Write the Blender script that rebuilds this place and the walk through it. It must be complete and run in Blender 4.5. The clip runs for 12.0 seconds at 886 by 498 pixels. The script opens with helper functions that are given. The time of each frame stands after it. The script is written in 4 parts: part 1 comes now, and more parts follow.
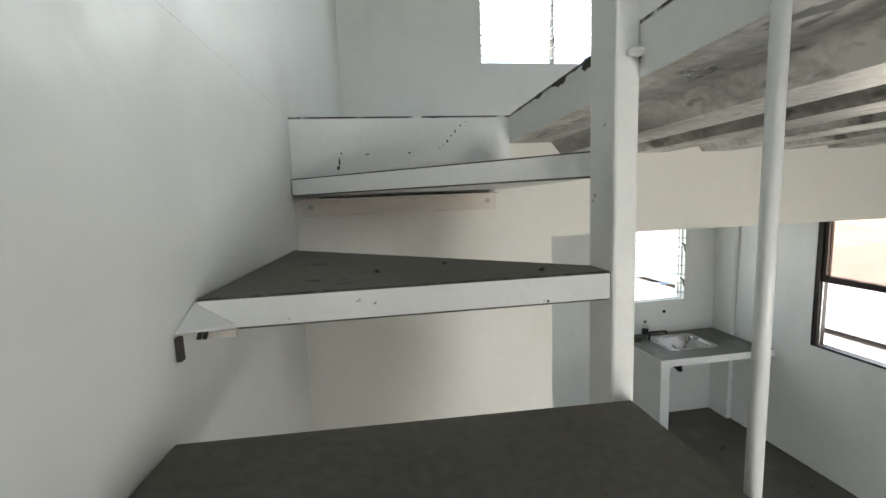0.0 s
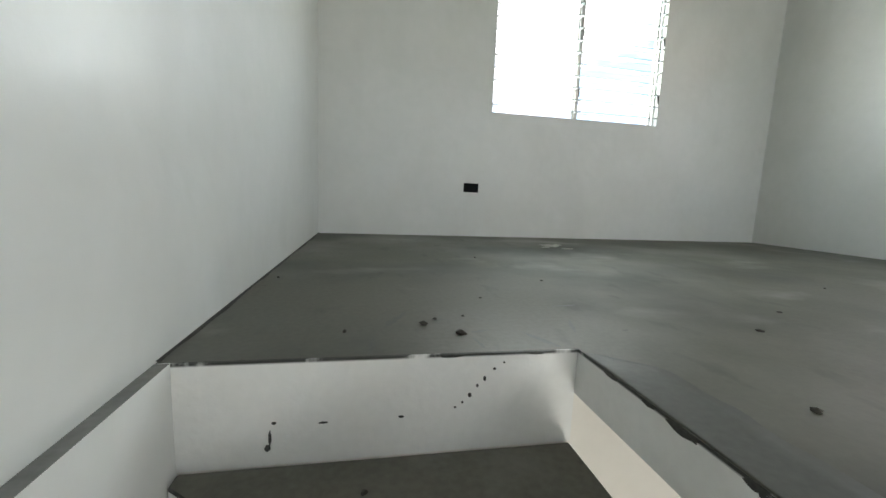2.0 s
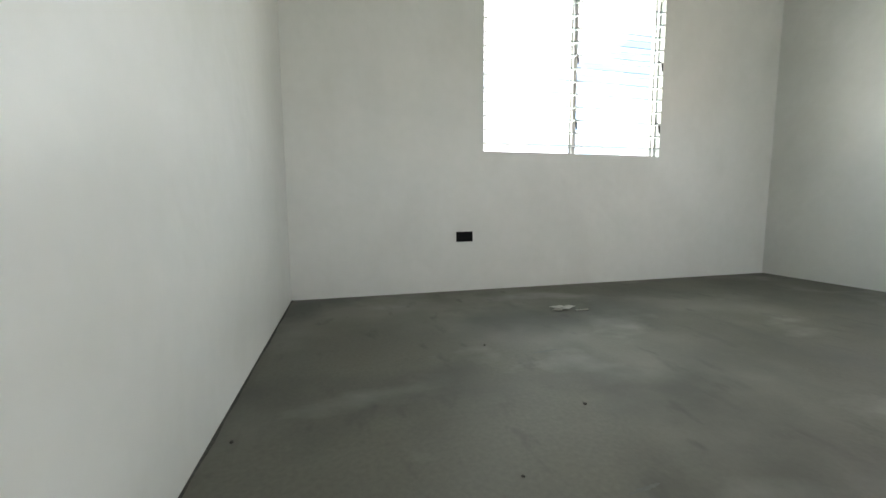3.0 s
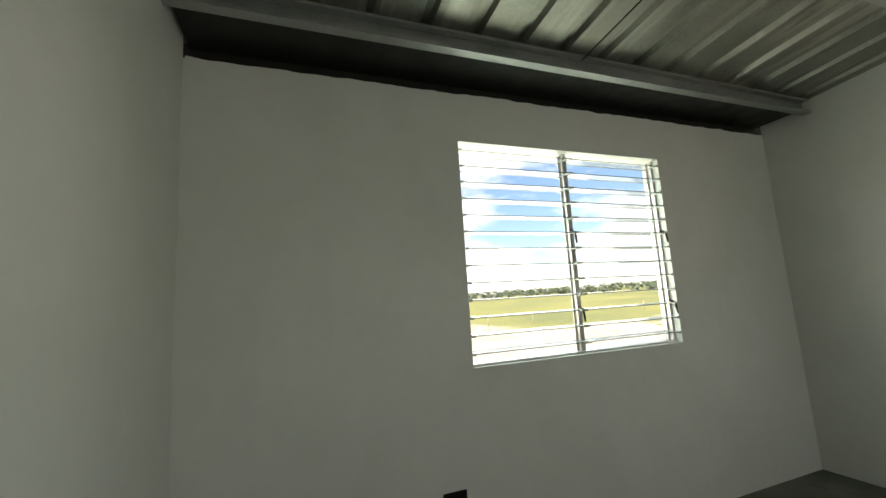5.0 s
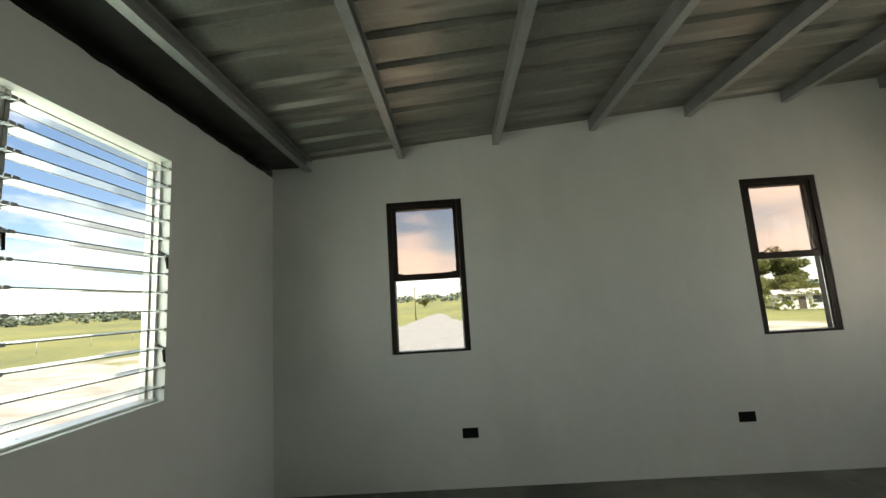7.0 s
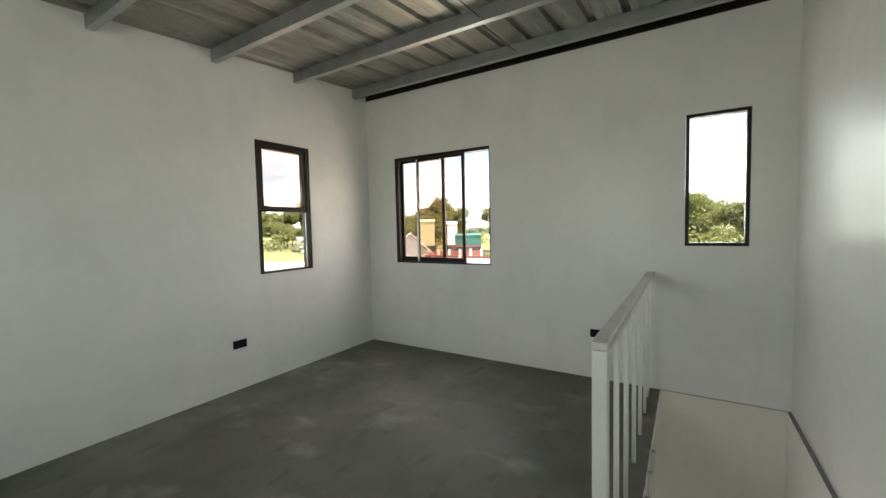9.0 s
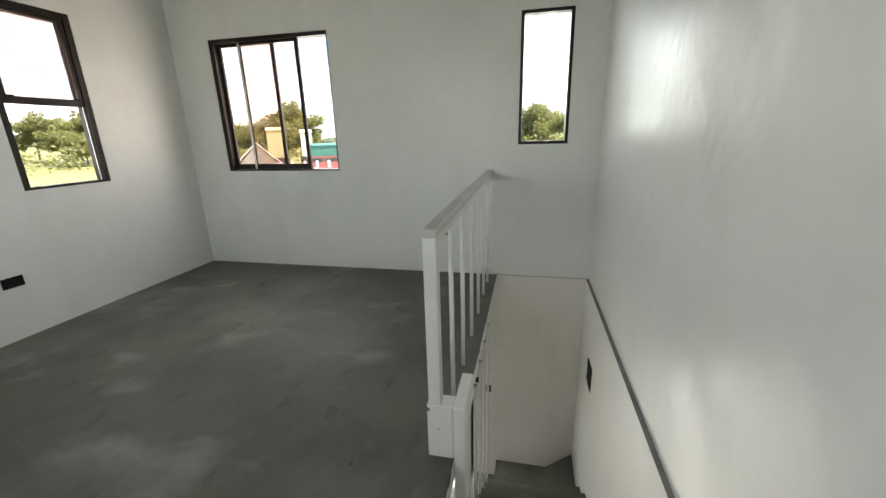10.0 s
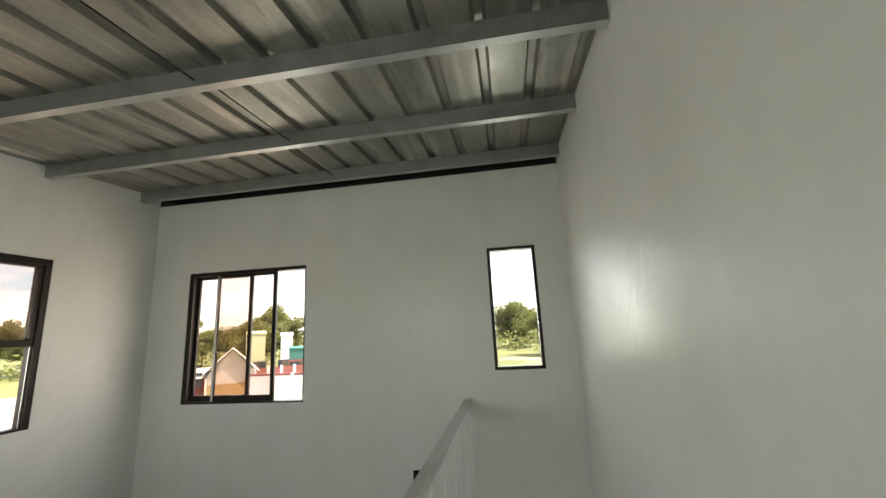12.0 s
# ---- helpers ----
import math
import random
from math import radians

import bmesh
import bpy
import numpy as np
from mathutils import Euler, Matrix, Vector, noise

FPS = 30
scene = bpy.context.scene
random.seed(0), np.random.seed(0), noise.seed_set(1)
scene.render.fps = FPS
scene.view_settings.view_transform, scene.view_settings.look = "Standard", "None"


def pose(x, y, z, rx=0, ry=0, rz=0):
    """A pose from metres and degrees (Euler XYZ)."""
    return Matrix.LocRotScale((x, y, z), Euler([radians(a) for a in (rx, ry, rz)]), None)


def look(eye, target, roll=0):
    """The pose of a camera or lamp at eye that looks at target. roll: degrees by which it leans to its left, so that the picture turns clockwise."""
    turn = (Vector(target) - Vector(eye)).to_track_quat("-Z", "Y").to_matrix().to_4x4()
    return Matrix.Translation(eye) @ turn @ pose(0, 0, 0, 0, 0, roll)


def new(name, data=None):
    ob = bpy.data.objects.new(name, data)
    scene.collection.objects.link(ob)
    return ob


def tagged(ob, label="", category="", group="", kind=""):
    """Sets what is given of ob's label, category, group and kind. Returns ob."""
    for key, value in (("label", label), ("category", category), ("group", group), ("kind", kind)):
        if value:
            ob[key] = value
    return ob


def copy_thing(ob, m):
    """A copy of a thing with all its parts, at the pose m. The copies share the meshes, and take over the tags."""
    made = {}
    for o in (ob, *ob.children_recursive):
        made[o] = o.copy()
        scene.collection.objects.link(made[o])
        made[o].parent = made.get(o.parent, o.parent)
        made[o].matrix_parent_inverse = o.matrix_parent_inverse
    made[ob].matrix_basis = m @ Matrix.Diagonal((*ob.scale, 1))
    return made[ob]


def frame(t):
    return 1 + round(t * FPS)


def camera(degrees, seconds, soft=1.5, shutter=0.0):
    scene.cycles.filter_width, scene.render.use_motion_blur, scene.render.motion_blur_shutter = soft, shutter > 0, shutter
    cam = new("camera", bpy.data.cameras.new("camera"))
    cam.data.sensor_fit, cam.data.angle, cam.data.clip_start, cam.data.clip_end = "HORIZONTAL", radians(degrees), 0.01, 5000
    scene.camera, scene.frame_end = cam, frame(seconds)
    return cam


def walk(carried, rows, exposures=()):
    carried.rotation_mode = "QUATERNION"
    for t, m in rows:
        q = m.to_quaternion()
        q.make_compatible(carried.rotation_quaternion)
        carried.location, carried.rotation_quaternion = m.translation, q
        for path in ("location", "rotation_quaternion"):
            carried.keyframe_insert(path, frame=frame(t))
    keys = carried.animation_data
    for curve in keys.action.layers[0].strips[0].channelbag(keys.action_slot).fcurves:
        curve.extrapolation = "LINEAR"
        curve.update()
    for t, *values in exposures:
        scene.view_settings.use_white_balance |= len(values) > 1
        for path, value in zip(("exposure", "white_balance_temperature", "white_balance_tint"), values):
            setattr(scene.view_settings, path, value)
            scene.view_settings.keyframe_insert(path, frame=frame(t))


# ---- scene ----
cam = camera(97.0, 12.0)
PATH = [
    (0, (0.326, 1.429, 2.19), (0.601, 3.396, 1.953), -2.3),
    (0.2, (0.35, 1.524, 2.25), (0.613, 3.499, 2.067), 0.2),
    (0.5, (0.352, 1.65, 2.355), (0.524, 3.623, 2.076), -0.5),
    (0.7, (0.349, 1.712, 2.402), (0.561, 3.685, 2.151), -1.2),
    (1, (0.342, 1.826, 2.493), (0.711, 3.781, 2.291), -1.3),
    (1.5, (0.355, 1.964, 2.643), (0.798, 3.897, 2.381), 0.1),
    (2, (0.349, 2.142, 2.814), (0.726, 4.088, 2.545), 2.4),
    (2.5, (0.323, 2.338, 3.02), (0.749, 4.257, 2.653), 1.1),
    (2.7, (0.325, 2.433, 3.041), (0.805, 4.35, 2.729), 0.1),
    (4.3, (0.406, 3.062, 3.555), (0.847, 5.012, 3.584), -2.1),
    (4.5, (0.408, 3.171, 3.611), (0.902, 5.107, 3.706), -3.5),
    (5, (0.463, 3.311, 3.804), (1.15, 5.169, 4.08), -3.5),
    (5.5, (0.479, 3.488, 3.873), (1.6, 5.106, 4.234), -4.0),
    (6, (0.571, 3.649, 3.874), (2.102, 4.899, 4.179), -3.7),
    (6.5, (0.71, 3.719, 3.87), (2.56, 4.454, 4.061), -4.4),
    (7, (0.801, 3.747, 3.857), (2.783, 3.796, 4.127), -3.6),
    (7.2, (0.813, 3.772, 3.847), (2.786, 3.564, 4.096), -3.4),
    (8.8, (0.64, 3.601, 3.872), (1.85, 2.01, 3.807), -2.0),
    (9, (0.623, 3.566, 3.858), (1.679, 1.871, 3.746), -1.3),
    (9.5, (0.579, 3.49, 3.823), (1.261, 1.633, 3.527), -2.1),
    (10, (0.538, 3.462, 3.776), (0.953, 1.59, 3.209), -1.5),
    (10.5, (0.502, 3.417, 3.752), (0.736, 1.645, 2.857), -2.1),
    (11, (0.497, 3.337, 3.762), (0.739, 1.514, 2.975), -2.4),
    (11.5, (0.495, 3.305, 3.892), (0.774, 1.329, 3.764), -1.6),
    (12, (0.49, 3.286, 4.011), (0.796, 1.35, 4.412), -2.9),
]
walk(cam, [(t, look(eye, target, roll)) for t, eye, target, roll in PATH],
     exposures=((0, 3.42, 6450, 14), (0.5, 3.4, 6450, 13), (1.5, 3.45, 6500, 13), (2.7, 3.62, 6700, 15), (4.3, 3.08, 7150, 11), (5.0, 2.3, 7300, 8), (5.5, 2.15, 7300, 7), (6.0, 2.0, 7150, 8), (6.5, 1.8, 6900, 9), (7.0, 2.05, 7100, 7), (7.2, 2.1, 7100, 8), (8.8, 2.95, 6850, 13), (9.5, 2.98, 6850, 13), (10.0, 3.15, 6750, 14), (10.5, 3.3, 6700, 14), (11.0, 3.6, 6750, 15), (11.5, 3.0, 6950, 13), (12, 2.82, 7050, 13)))

# ---- world, sun ----
world = bpy.data.worlds.new("world")
scene.world = world
world.use_nodes = True
wn, wl = world.node_tree.nodes, world.node_tree.links
wn.clear()
sky = wn.new("ShaderNodeTexSky")
sky.sky_type, sky.sun_disc = "NISHITA", False
SUN_EL, SUN_AZ = radians(62), radians(265)
sky.sun_elevation, sky.sun_rotation = SUN_EL, SUN_AZ
sky.dust_density, sky.air_density, sky.ozone_density = 0.3, 1.0, 3.5
wc = wn.new("ShaderNodeTexCoord")
wm = wn.new("ShaderNodeMapping")
wm.inputs["Scale"].default_value = (1.0, 1.0, 2.6)
wl.new(wc.outputs["Generated"], wm.inputs["Vector"])
cn = wn.new("ShaderNodeTexNoise")
cn.inputs["Scale"].default_value, cn.inputs["Detail"].default_value, cn.inputs["Roughness"].default_value = 2.6, 8, 0.55
wl.new(wm.outputs[0], cn.inputs["Vector"])
cr = wn.new("ShaderNodeValToRGB")
cr.color_ramp.elements[0].position, cr.color_ramp.elements[1].position = 0.41, 0.58
wl.new(cn.outputs["Fac"], cr.inputs["Fac"])
cm = wn.new("ShaderNodeMix")
cm.data_type = "RGBA"
wl.new(cr.outputs["Color"], cm.inputs[0])
wl.new(sky.outputs["Color"], cm.inputs[6])
cm.inputs[7].default_value = (8.2, 8.2, 8.3, 1)
wb = wn.new("ShaderNodeBackground")
wb.inputs["Strength"].default_value = 0.05
wl.new(cm.outputs[2], wb.inputs["Color"])
wo = wn.new("ShaderNodeOutputWorld")
wl.new(wb.outputs[0], wo.inputs[0])

sun = new("sun", bpy.data.lights.new("sun", "SUN"))
sun.data.energy, sun.data.angle, sun.data.color = 2.4, radians(0.5), (1.0, 0.95, 0.88)
sun_way = Vector((math.sin(SUN_AZ) * math.cos(SUN_EL), math.cos(SUN_AZ) * math.cos(SUN_EL), math.sin(SUN_EL)))
sun.matrix_world = look(sun_way * 50, (0, 0, 0))


def window_light(hole, side, plane, watts, ground):
    """The sky's light and the light off the sunny ground, as two area lamps just outside a window's opening; side: the way they shine."""
    u, v, a, b = hole
    for rise, share, colour in ((-0.75, 1 - ground, (0.82, 0.94, 1.0)), (0.7, ground, (0.96, 1.0, 0.85))):
        lamp = bpy.data.lights.new("window_light", "AREA")
        lamp.shape, lamp.size, lamp.size_y = "RECTANGLE", v - u, b - a
        lamp.energy, lamp.color = watts * share * (v - u) * (b - a), colour
        ob = new("window_light", lamp)
        c = Vector(((u + v) / 2, plane, (a + b) / 2) if side[0] == 0 else (plane, (u + v) / 2, (a + b) / 2)) - Vector(side) * 0.40
        ob.matrix_world = look(c, c + Vector(side) + Vector((0, 0, rise)))


# ---- materials ----
def material(name, dark, light, rough=0.6, metal=0.0, scale=6.0, fine=60.0, bump=0.15, spec=0.5, low=0.35, high=0.65, vary=0.0):
    """Two-scale noise colour between dark and light, with a bump and an uneven gloss."""
    m = bpy.data.materials.new(name)
    m.use_nodes = True
    n, l = m.node_tree.nodes, m.node_tree.links
    b = n["Principled BSDF"]
    b.inputs["Metallic"].default_value = metal
    b.inputs["Specular IOR Level"].default_value = spec
    co = n.new("ShaderNodeTexCoord")
    big = n.new("ShaderNodeTexNoise")
    big.inputs["Scale"].default_value, big.inputs["Detail"].default_value = scale, 6
    small = n.new("ShaderNodeTexNoise")
    small.inputs["Scale"].default_value, small.inputs["Detail"].default_value = fine, 4
    for q in (big, small):
        l.new(co.outputs["Object"], q.inputs["Vector"])
    mixf = n.new("ShaderNodeMath")
    mixf.operation = "MULTIPLY_ADD"
    mixf.inputs[1].default_value = 0.35
    l.new(small.outputs["Fac"], mixf.inputs[0])
    sc = n.new("ShaderNodeMath")
    sc.operation = "MULTIPLY"
    sc.inputs[1].default_value = 0.65
    l.new(big.outputs["Fac"], sc.inputs[0])
    l.new(sc.outputs[0], mixf.inputs[2])
    ramp = n.new("ShaderNodeValToRGB")
    e = ramp.color_ramp.elements
    e[0].position, e[1].position = low, high
    e[0].color, e[1].color = (*dark, 1), (*light, 1)
    l.new(mixf.outputs[0], ramp.inputs["Fac"])
    if vary:
        info = n.new("ShaderNodeObjectInfo")
        hsv = n.new("ShaderNodeHueSaturation")
        mr = n.new("ShaderNodeMapRange")
        mr.inputs[3].default_value, mr.inputs[4].default_value = 1 - vary, 1 + vary
        l.new(info.outputs["Random"], mr.inputs[0])
        l.new(mr.outputs[0], hsv.inputs["Value"])
        l.new(ramp.outputs["Color"], hsv.inputs["Color"])
        l.new(hsv.outputs["Color"], b.inputs["Base Color"])
    else:
        l.new(ramp.outputs["Color"], b.inputs["Base Color"])
    rr = n.new("ShaderNodeMapRange")
    rr.inputs[1].default_value, rr.inputs[2].default_value = 0.3, 0.7
    rr.inputs[3].default_value, rr.inputs[4].default_value = rough * 0.75, min(1, rough * 1.25)
    l.new(big.outputs["Fac"], rr.inputs[0])
    l.new(rr.outputs[0], b.inputs["Roughness"])
    bp = n.new("ShaderNodeBump")
    bp.inputs["Strength"].default_value, bp.inputs["Distance"].default_value = bump, 0.01
    l.new(mixf.outputs[0], bp.inputs["Height"])
    l.new(bp.outputs[0], b.inputs["Normal"])
    m["bsdf"], m["ramp"] = b.name, ramp.name
    return m


def add_layer(m, colour, scale, low, high, detail=6, stretch=(1, 1, 1), amount=1.0, band=None):
    """A further layer of stains, on the roof also of painted sheen, over a material's colour; band: (axis, from, to) in
    metres of the object, where it fades in.
    """
    n, l = m.node_tree.nodes, m.node_tree.links
    b = n[m["bsdf"]]
    under = b.inputs["Base Color"].links[0].from_socket
    co = n.new("ShaderNodeTexCoord")
    mp = n.new("ShaderNodeMapping")
    mp.inputs["Scale"].default_value = stretch
    l.new(co.outputs["Object"], mp.inputs["Vector"])
    t = n.new("ShaderNodeTexNoise")
    t.inputs["Scale"].default_value, t.inputs["Detail"].default_value = scale, detail
    l.new(mp.outputs[0], t.inputs["Vector"])
    r = n.new("ShaderNodeMapRange")
    r.inputs[1].default_value, r.inputs[2].default_value = low, high
    r.inputs[4].default_value = amount
    l.new(t.outputs["Fac"], r.inputs[0])
    fac = r.outputs[0]
    if band:
        sep = n.new("ShaderNodeSeparateXYZ")
        l.new(co.outputs["Object"], sep.inputs[0])
        br = n.new("ShaderNodeMapRange")
        br.inputs[1].default_value, br.inputs[2].default_value = band[1], band[2]
        l.new(sep.outputs["XYZ".index(band[0])], br.inputs[0])
        mul = n.new("ShaderNodeMath")
        mul.operation = "MULTIPLY"
        l.new(fac, mul.inputs[0])
        l.new(br.outputs[0], mul.inputs[1])
        fac = mul.outputs[0]
    mx = n.new("ShaderNodeMix")
    mx.data_type = "RGBA"
    l.new(fac, mx.inputs[0])
    l.new(under, mx.inputs[6])
    mx.inputs[7].default_value = (*colour, 1)
    l.new(mx.outputs[2], b.inputs["Base Color"])
    return m


def add_relief(m, scale, depth, strength):
    """A slow unevenness, as a trowel leaves it, under a material's finer bump."""
    n, l = m.node_tree.nodes, m.node_tree.links
    b = n[m["bsdf"]]
    first = b.inputs["Normal"].links[0].from_node
    while first.inputs["Normal"].is_linked:
        first = first.inputs["Normal"].links[0].from_node
    co = n.new("ShaderNodeTexCoord")
    t = n.new("ShaderNodeTexNoise")
    t.inputs["Scale"].default_value, t.inputs["Detail"].default_value, t.inputs["Distortion"].default_value = scale, 3, 0.6
    l.new(co.outputs["Object"], t.inputs["Vector"])
    bp = n.new("ShaderNodeBump")
    bp.inputs["Strength"].default_value, bp.inputs["Distance"].default_value = strength, depth
    l.new(t.outputs["Fac"], bp.inputs["Height"])
    l.new(bp.outputs[0], first.inputs["Normal"])
    return m


def leafy(m, share, colour):
    """Lets part of the light through a leaf."""
    n, l = m.node_tree.nodes, m.node_tree.links
    out = [q for q in n if q.type == "OUTPUT_MATERIAL"][0]
    tl = n.new("ShaderNodeBsdfTranslucent")
    tl.inputs[0].default_value = (*colour, 1)
    mx = n.new("ShaderNodeMixShader")
    mx.inputs[0].default_value = share
    l.new(n[m["bsdf"]].outputs[0], mx.inputs[1])
    l.new(tl.outputs[0], mx.inputs[2])
    l.new(mx.outputs[0], out.inputs[0])
    return m


def glass(name, tint, rough=0.02, gloss=0.9):
    m = bpy.data.materials.new(name)
    m.use_nodes = True
    n, l = m.node_tree.nodes, m.node_tree.links
    n.clear()
    tr = n.new("ShaderNodeBsdfTransparent")
    tr.inputs[0].default_value = (*tint, 1)
    gl = n.new("ShaderNodeBsdfGlossy")
    gl.inputs["Roughness"].default_value = rough
    gl.inputs[0].default_value = (gloss, gloss, gloss, 1)
    lw = n.new("ShaderNodeLayerWeight")
    lw.inputs[0].default_value = 0.5
    pw = n.new("ShaderNodeMath")
    pw.operation, pw.inputs[1].default_value = "POWER", 5.0
    l.new(lw.outputs["Facing"], pw.inputs[0])
    fr = n.new("ShaderNodeMath")
    fr.operation, fr.inputs[1].default_value, fr.inputs[2].default_value = "MULTIPLY_ADD", 0.9, 0.04
    l.new(pw.outputs[0], fr.inputs[0])
    mx = n.new("ShaderNodeMixShader")
    l.new(fr.outputs[0], mx.inputs[0])
    l.new(tr.outputs[0], mx.inputs[1])
    l.new(gl.outputs[0], mx.inputs[2])
    out = n.new("ShaderNodeOutputMaterial")
    l.new(mx.outputs[0], out.inputs[0])
    return m


def louver_glass(name):
    """Pale ribbed glass: part of the light passes straight, part is scattered."""
    m = glass(name, (0.93, 0.97, 0.965), 0.15, 0.5)
    n, l = m.node_tree.nodes, m.node_tree.links
    mx = [q for q in n if q.type == "MIX_SHADER"][0]
    out = [q for q in n if q.type == "OUTPUT_MATERIAL"][0]
    d = n.new("ShaderNodeBsdfDiffuse")
    d.inputs[0].default_value = (0.72, 0.80, 0.80, 1)
    tl = n.new("ShaderNodeBsdfTranslucent")
    tl.inputs[0].default_value = (0.70, 0.78, 0.77, 1)
    a = n.new("ShaderNodeMixShader")
    l.new(d.outputs[0], a.inputs[1])
    l.new(tl.outputs[0], a.inputs[2])
    a.inputs[0].default_value = 0.5
    c = n.new("ShaderNodeMixShader")
    c.inputs[0].default_value = 0.10
    l.new(mx.outputs[0], c.inputs[1])
    l.new(a.outputs[0], c.inputs[2])
    l.new(c.outputs[0], out.inputs[0])
    return m


M_PAINT = material("white_wall_paint", (0.77, 0.785, 0.76), (0.83, 0.84, 0.82), 0.38, scale=3.1, fine=17, bump=0.34, low=0.3, high=0.7, spec=0.42)
add_layer(M_PAINT, (0.70, 0.71, 0.68), 2.2, 0.52, 0.72, stretch=(1, 1, 0.5), amount=0.5)
add_relief(M_PAINT, 2.0, 0.035, 0.5)
add_relief(M_PAINT, 7.0, 0.003, 0.4)
# white paint with the downstairs' warm bounce light put into its colour
M_WARM_WHITE = material("warm_bounce_white_paint", (0.76, 0.73, 0.675), (0.82, 0.79, 0.735), 0.5, scale=1.8, fine=30, bump=0.12, low=0.3, high=0.7)
add_layer(M_WARM_WHITE, (0.68, 0.645, 0.585), 2.6, 0.52, 0.7, stretch=(1, 1, 0.5), amount=0.5)
M_CONC = material("bare_concrete_screed", (0.080, 0.079, 0.061), (0.142, 0.140, 0.112), 0.6, scale=1.3, fine=70, bump=0.05, low=0.30, high=0.70)
add_layer(M_CONC, (0.20, 0.20, 0.172), 0.9, 0.50, 0.66, detail=12, amount=0.75)
add_layer(M_CONC, (0.055, 0.055, 0.045), 6.0, 0.60, 0.70, detail=9, stretch=(1.6, 0.7, 1), amount=0.55)
add_layer(M_CONC, (0.28, 0.284, 0.255), 2.3, 0.57, 0.70, detail=10, stretch=(0.8, 1.2, 1), amount=0.6)
add_layer(M_CONC, (0.06, 0.062, 0.053), 1.7, 0.48, 0.68, detail=12, amount=0.7)
add_layer(M_CONC, (0.055, 0.055, 0.047), 3.2, 0.64, 0.76, detail=9, stretch=(1.4, 0.5, 1), amount=0.65)
M_PATCH = material("fresh_mortar", (0.075, 0.078, 0.068), (0.115, 0.118, 0.105), 0.6, scale=4, fine=70, bump=0.06)
M_TREAD = material("stair_concrete", (0.088, 0.085, 0.067), (0.155, 0.15, 0.122), 0.75, scale=3, fine=60, bump=0.3)
add_layer(M_TREAD, (0.035, 0.033, 0.028), 9.0, 0.66, 0.72, amount=0.9)
add_layer(M_TREAD, (0.24, 0.235, 0.21), 3.0, 0.6, 0.78, amount=0.5)
M_EDGE = material("white_paint_on_concrete", (0.74, 0.74, 0.715), (0.81, 0.805, 0.785), 0.5, scale=5, fine=60, bump=0.3)
add_layer(M_EDGE, (0.06, 0.06, 0.05), 24, 0.70, 0.73, detail=4)
M_FASCIA = material("chipped_white_paint", (0.74, 0.74, 0.72), (0.81, 0.81, 0.79), 0.5, scale=4, fine=50, bump=0.3)
add_layer(M_FASCIA, (0.03, 0.03, 0.027), 18, 0.30, 0.42, detail=6, stretch=(1, 1, 0.5), band=("Z", 2.4915, 2.4955))
add_layer(M_FASCIA, (0.08, 0.08, 0.07), 30, 0.78, 0.80, detail=3)
M_WORN = material("worn_painted_edge", (0.03, 0.029, 0.025), (0.16, 0.157, 0.145), 0.8, scale=55, fine=190, bump=0.4, low=0.40, high=0.72)
M_PRIMER = material("pinkish_primed_steel", (0.66, 0.58, 0.52), (0.76, 0.69, 0.63), 0.5, scale=9, fine=60, bump=0.2)
M_LEDGE = material("grey_mortar_ledge", (0.17, 0.17, 0.16), (0.27, 0.27, 0.26), 0.8, scale=8)
M_STEEL = material("galvanised_steel", (0.34, 0.36, 0.36), (0.47, 0.49, 0.485), 0.42, metal=0.75, scale=9, fine=80, bump=0.08)
M_ROOF = material("zinc_roof_underside", (0.20, 0.205, 0.182), (0.31, 0.315, 0.285), 0.46, metal=0.65, scale=3, fine=50, bump=0.12)
add_layer(M_ROOF, (0.34, 0.30, 0.255), 2.2, 0.5, 0.7, amount=0.5)
# pale streaks along the ribs, a sheen put into the colour
add_layer(M_ROOF, (0.46, 0.44, 0.40), 3.0, 0.52, 0.66, detail=8, stretch=(4, 0.35, 1), amount=0.6)
add_layer(M_ROOF, (0.10, 0.10, 0.085), 5.0, 0.60, 0.72, detail=8, stretch=(3, 0.5, 1), amount=0.6)
M_DECK = material("stained_steel_deck", (0.24, 0.23, 0.205), (0.66, 0.65, 0.62), 0.36, metal=0.4, scale=7, fine=45, bump=0.15, low=0.36, high=0.58)
add_layer(M_DECK, (0.13, 0.12, 0.105), 2.4, 0.5, 0.66, detail=8, stretch=(3, 0.5, 1), amount=0.75)
add_layer(M_DECK, (0.055, 0.05, 0.045), 17, 0.60, 0.66, detail=3, stretch=(1, 0.55, 1), amount=0.75)
M_BLACK = material("eave_gap_black", (0.012, 0.011, 0.010), (0.022, 0.02, 0.018), 0.5, scale=10)
M_FRAME = material("dark_bronze_aluminium", (0.018, 0.012, 0.010), (0.028, 0.020, 0.016), 0.5, metal=0.2, scale=12, spec=0.3)
M_ALU = material("mill_aluminium", (0.55, 0.54, 0.52), (0.66, 0.65, 0.63), 0.35, metal=0.7, scale=12)
M_WHITE = material("white_enamel", (0.72, 0.72, 0.71), (0.79, 0.79, 0.78), 0.4, scale=7, bump=0.12)
M_RAILTOP = material("worn_grey_white_enamel", (0.46, 0.45, 0.43), (0.62, 0.61, 0.59), 0.5, scale=7, bump=0.2)
M_PLASTIC = material("black_plastic", (0.008, 0.008, 0.009), (0.016, 0.016, 0.017), 0.8, scale=20, spec=0.15)
M_INOX = material("stainless_steel", (0.42, 0.42, 0.42), (0.55, 0.55, 0.55), 0.3, metal=1.0, scale=12, bump=0.04)
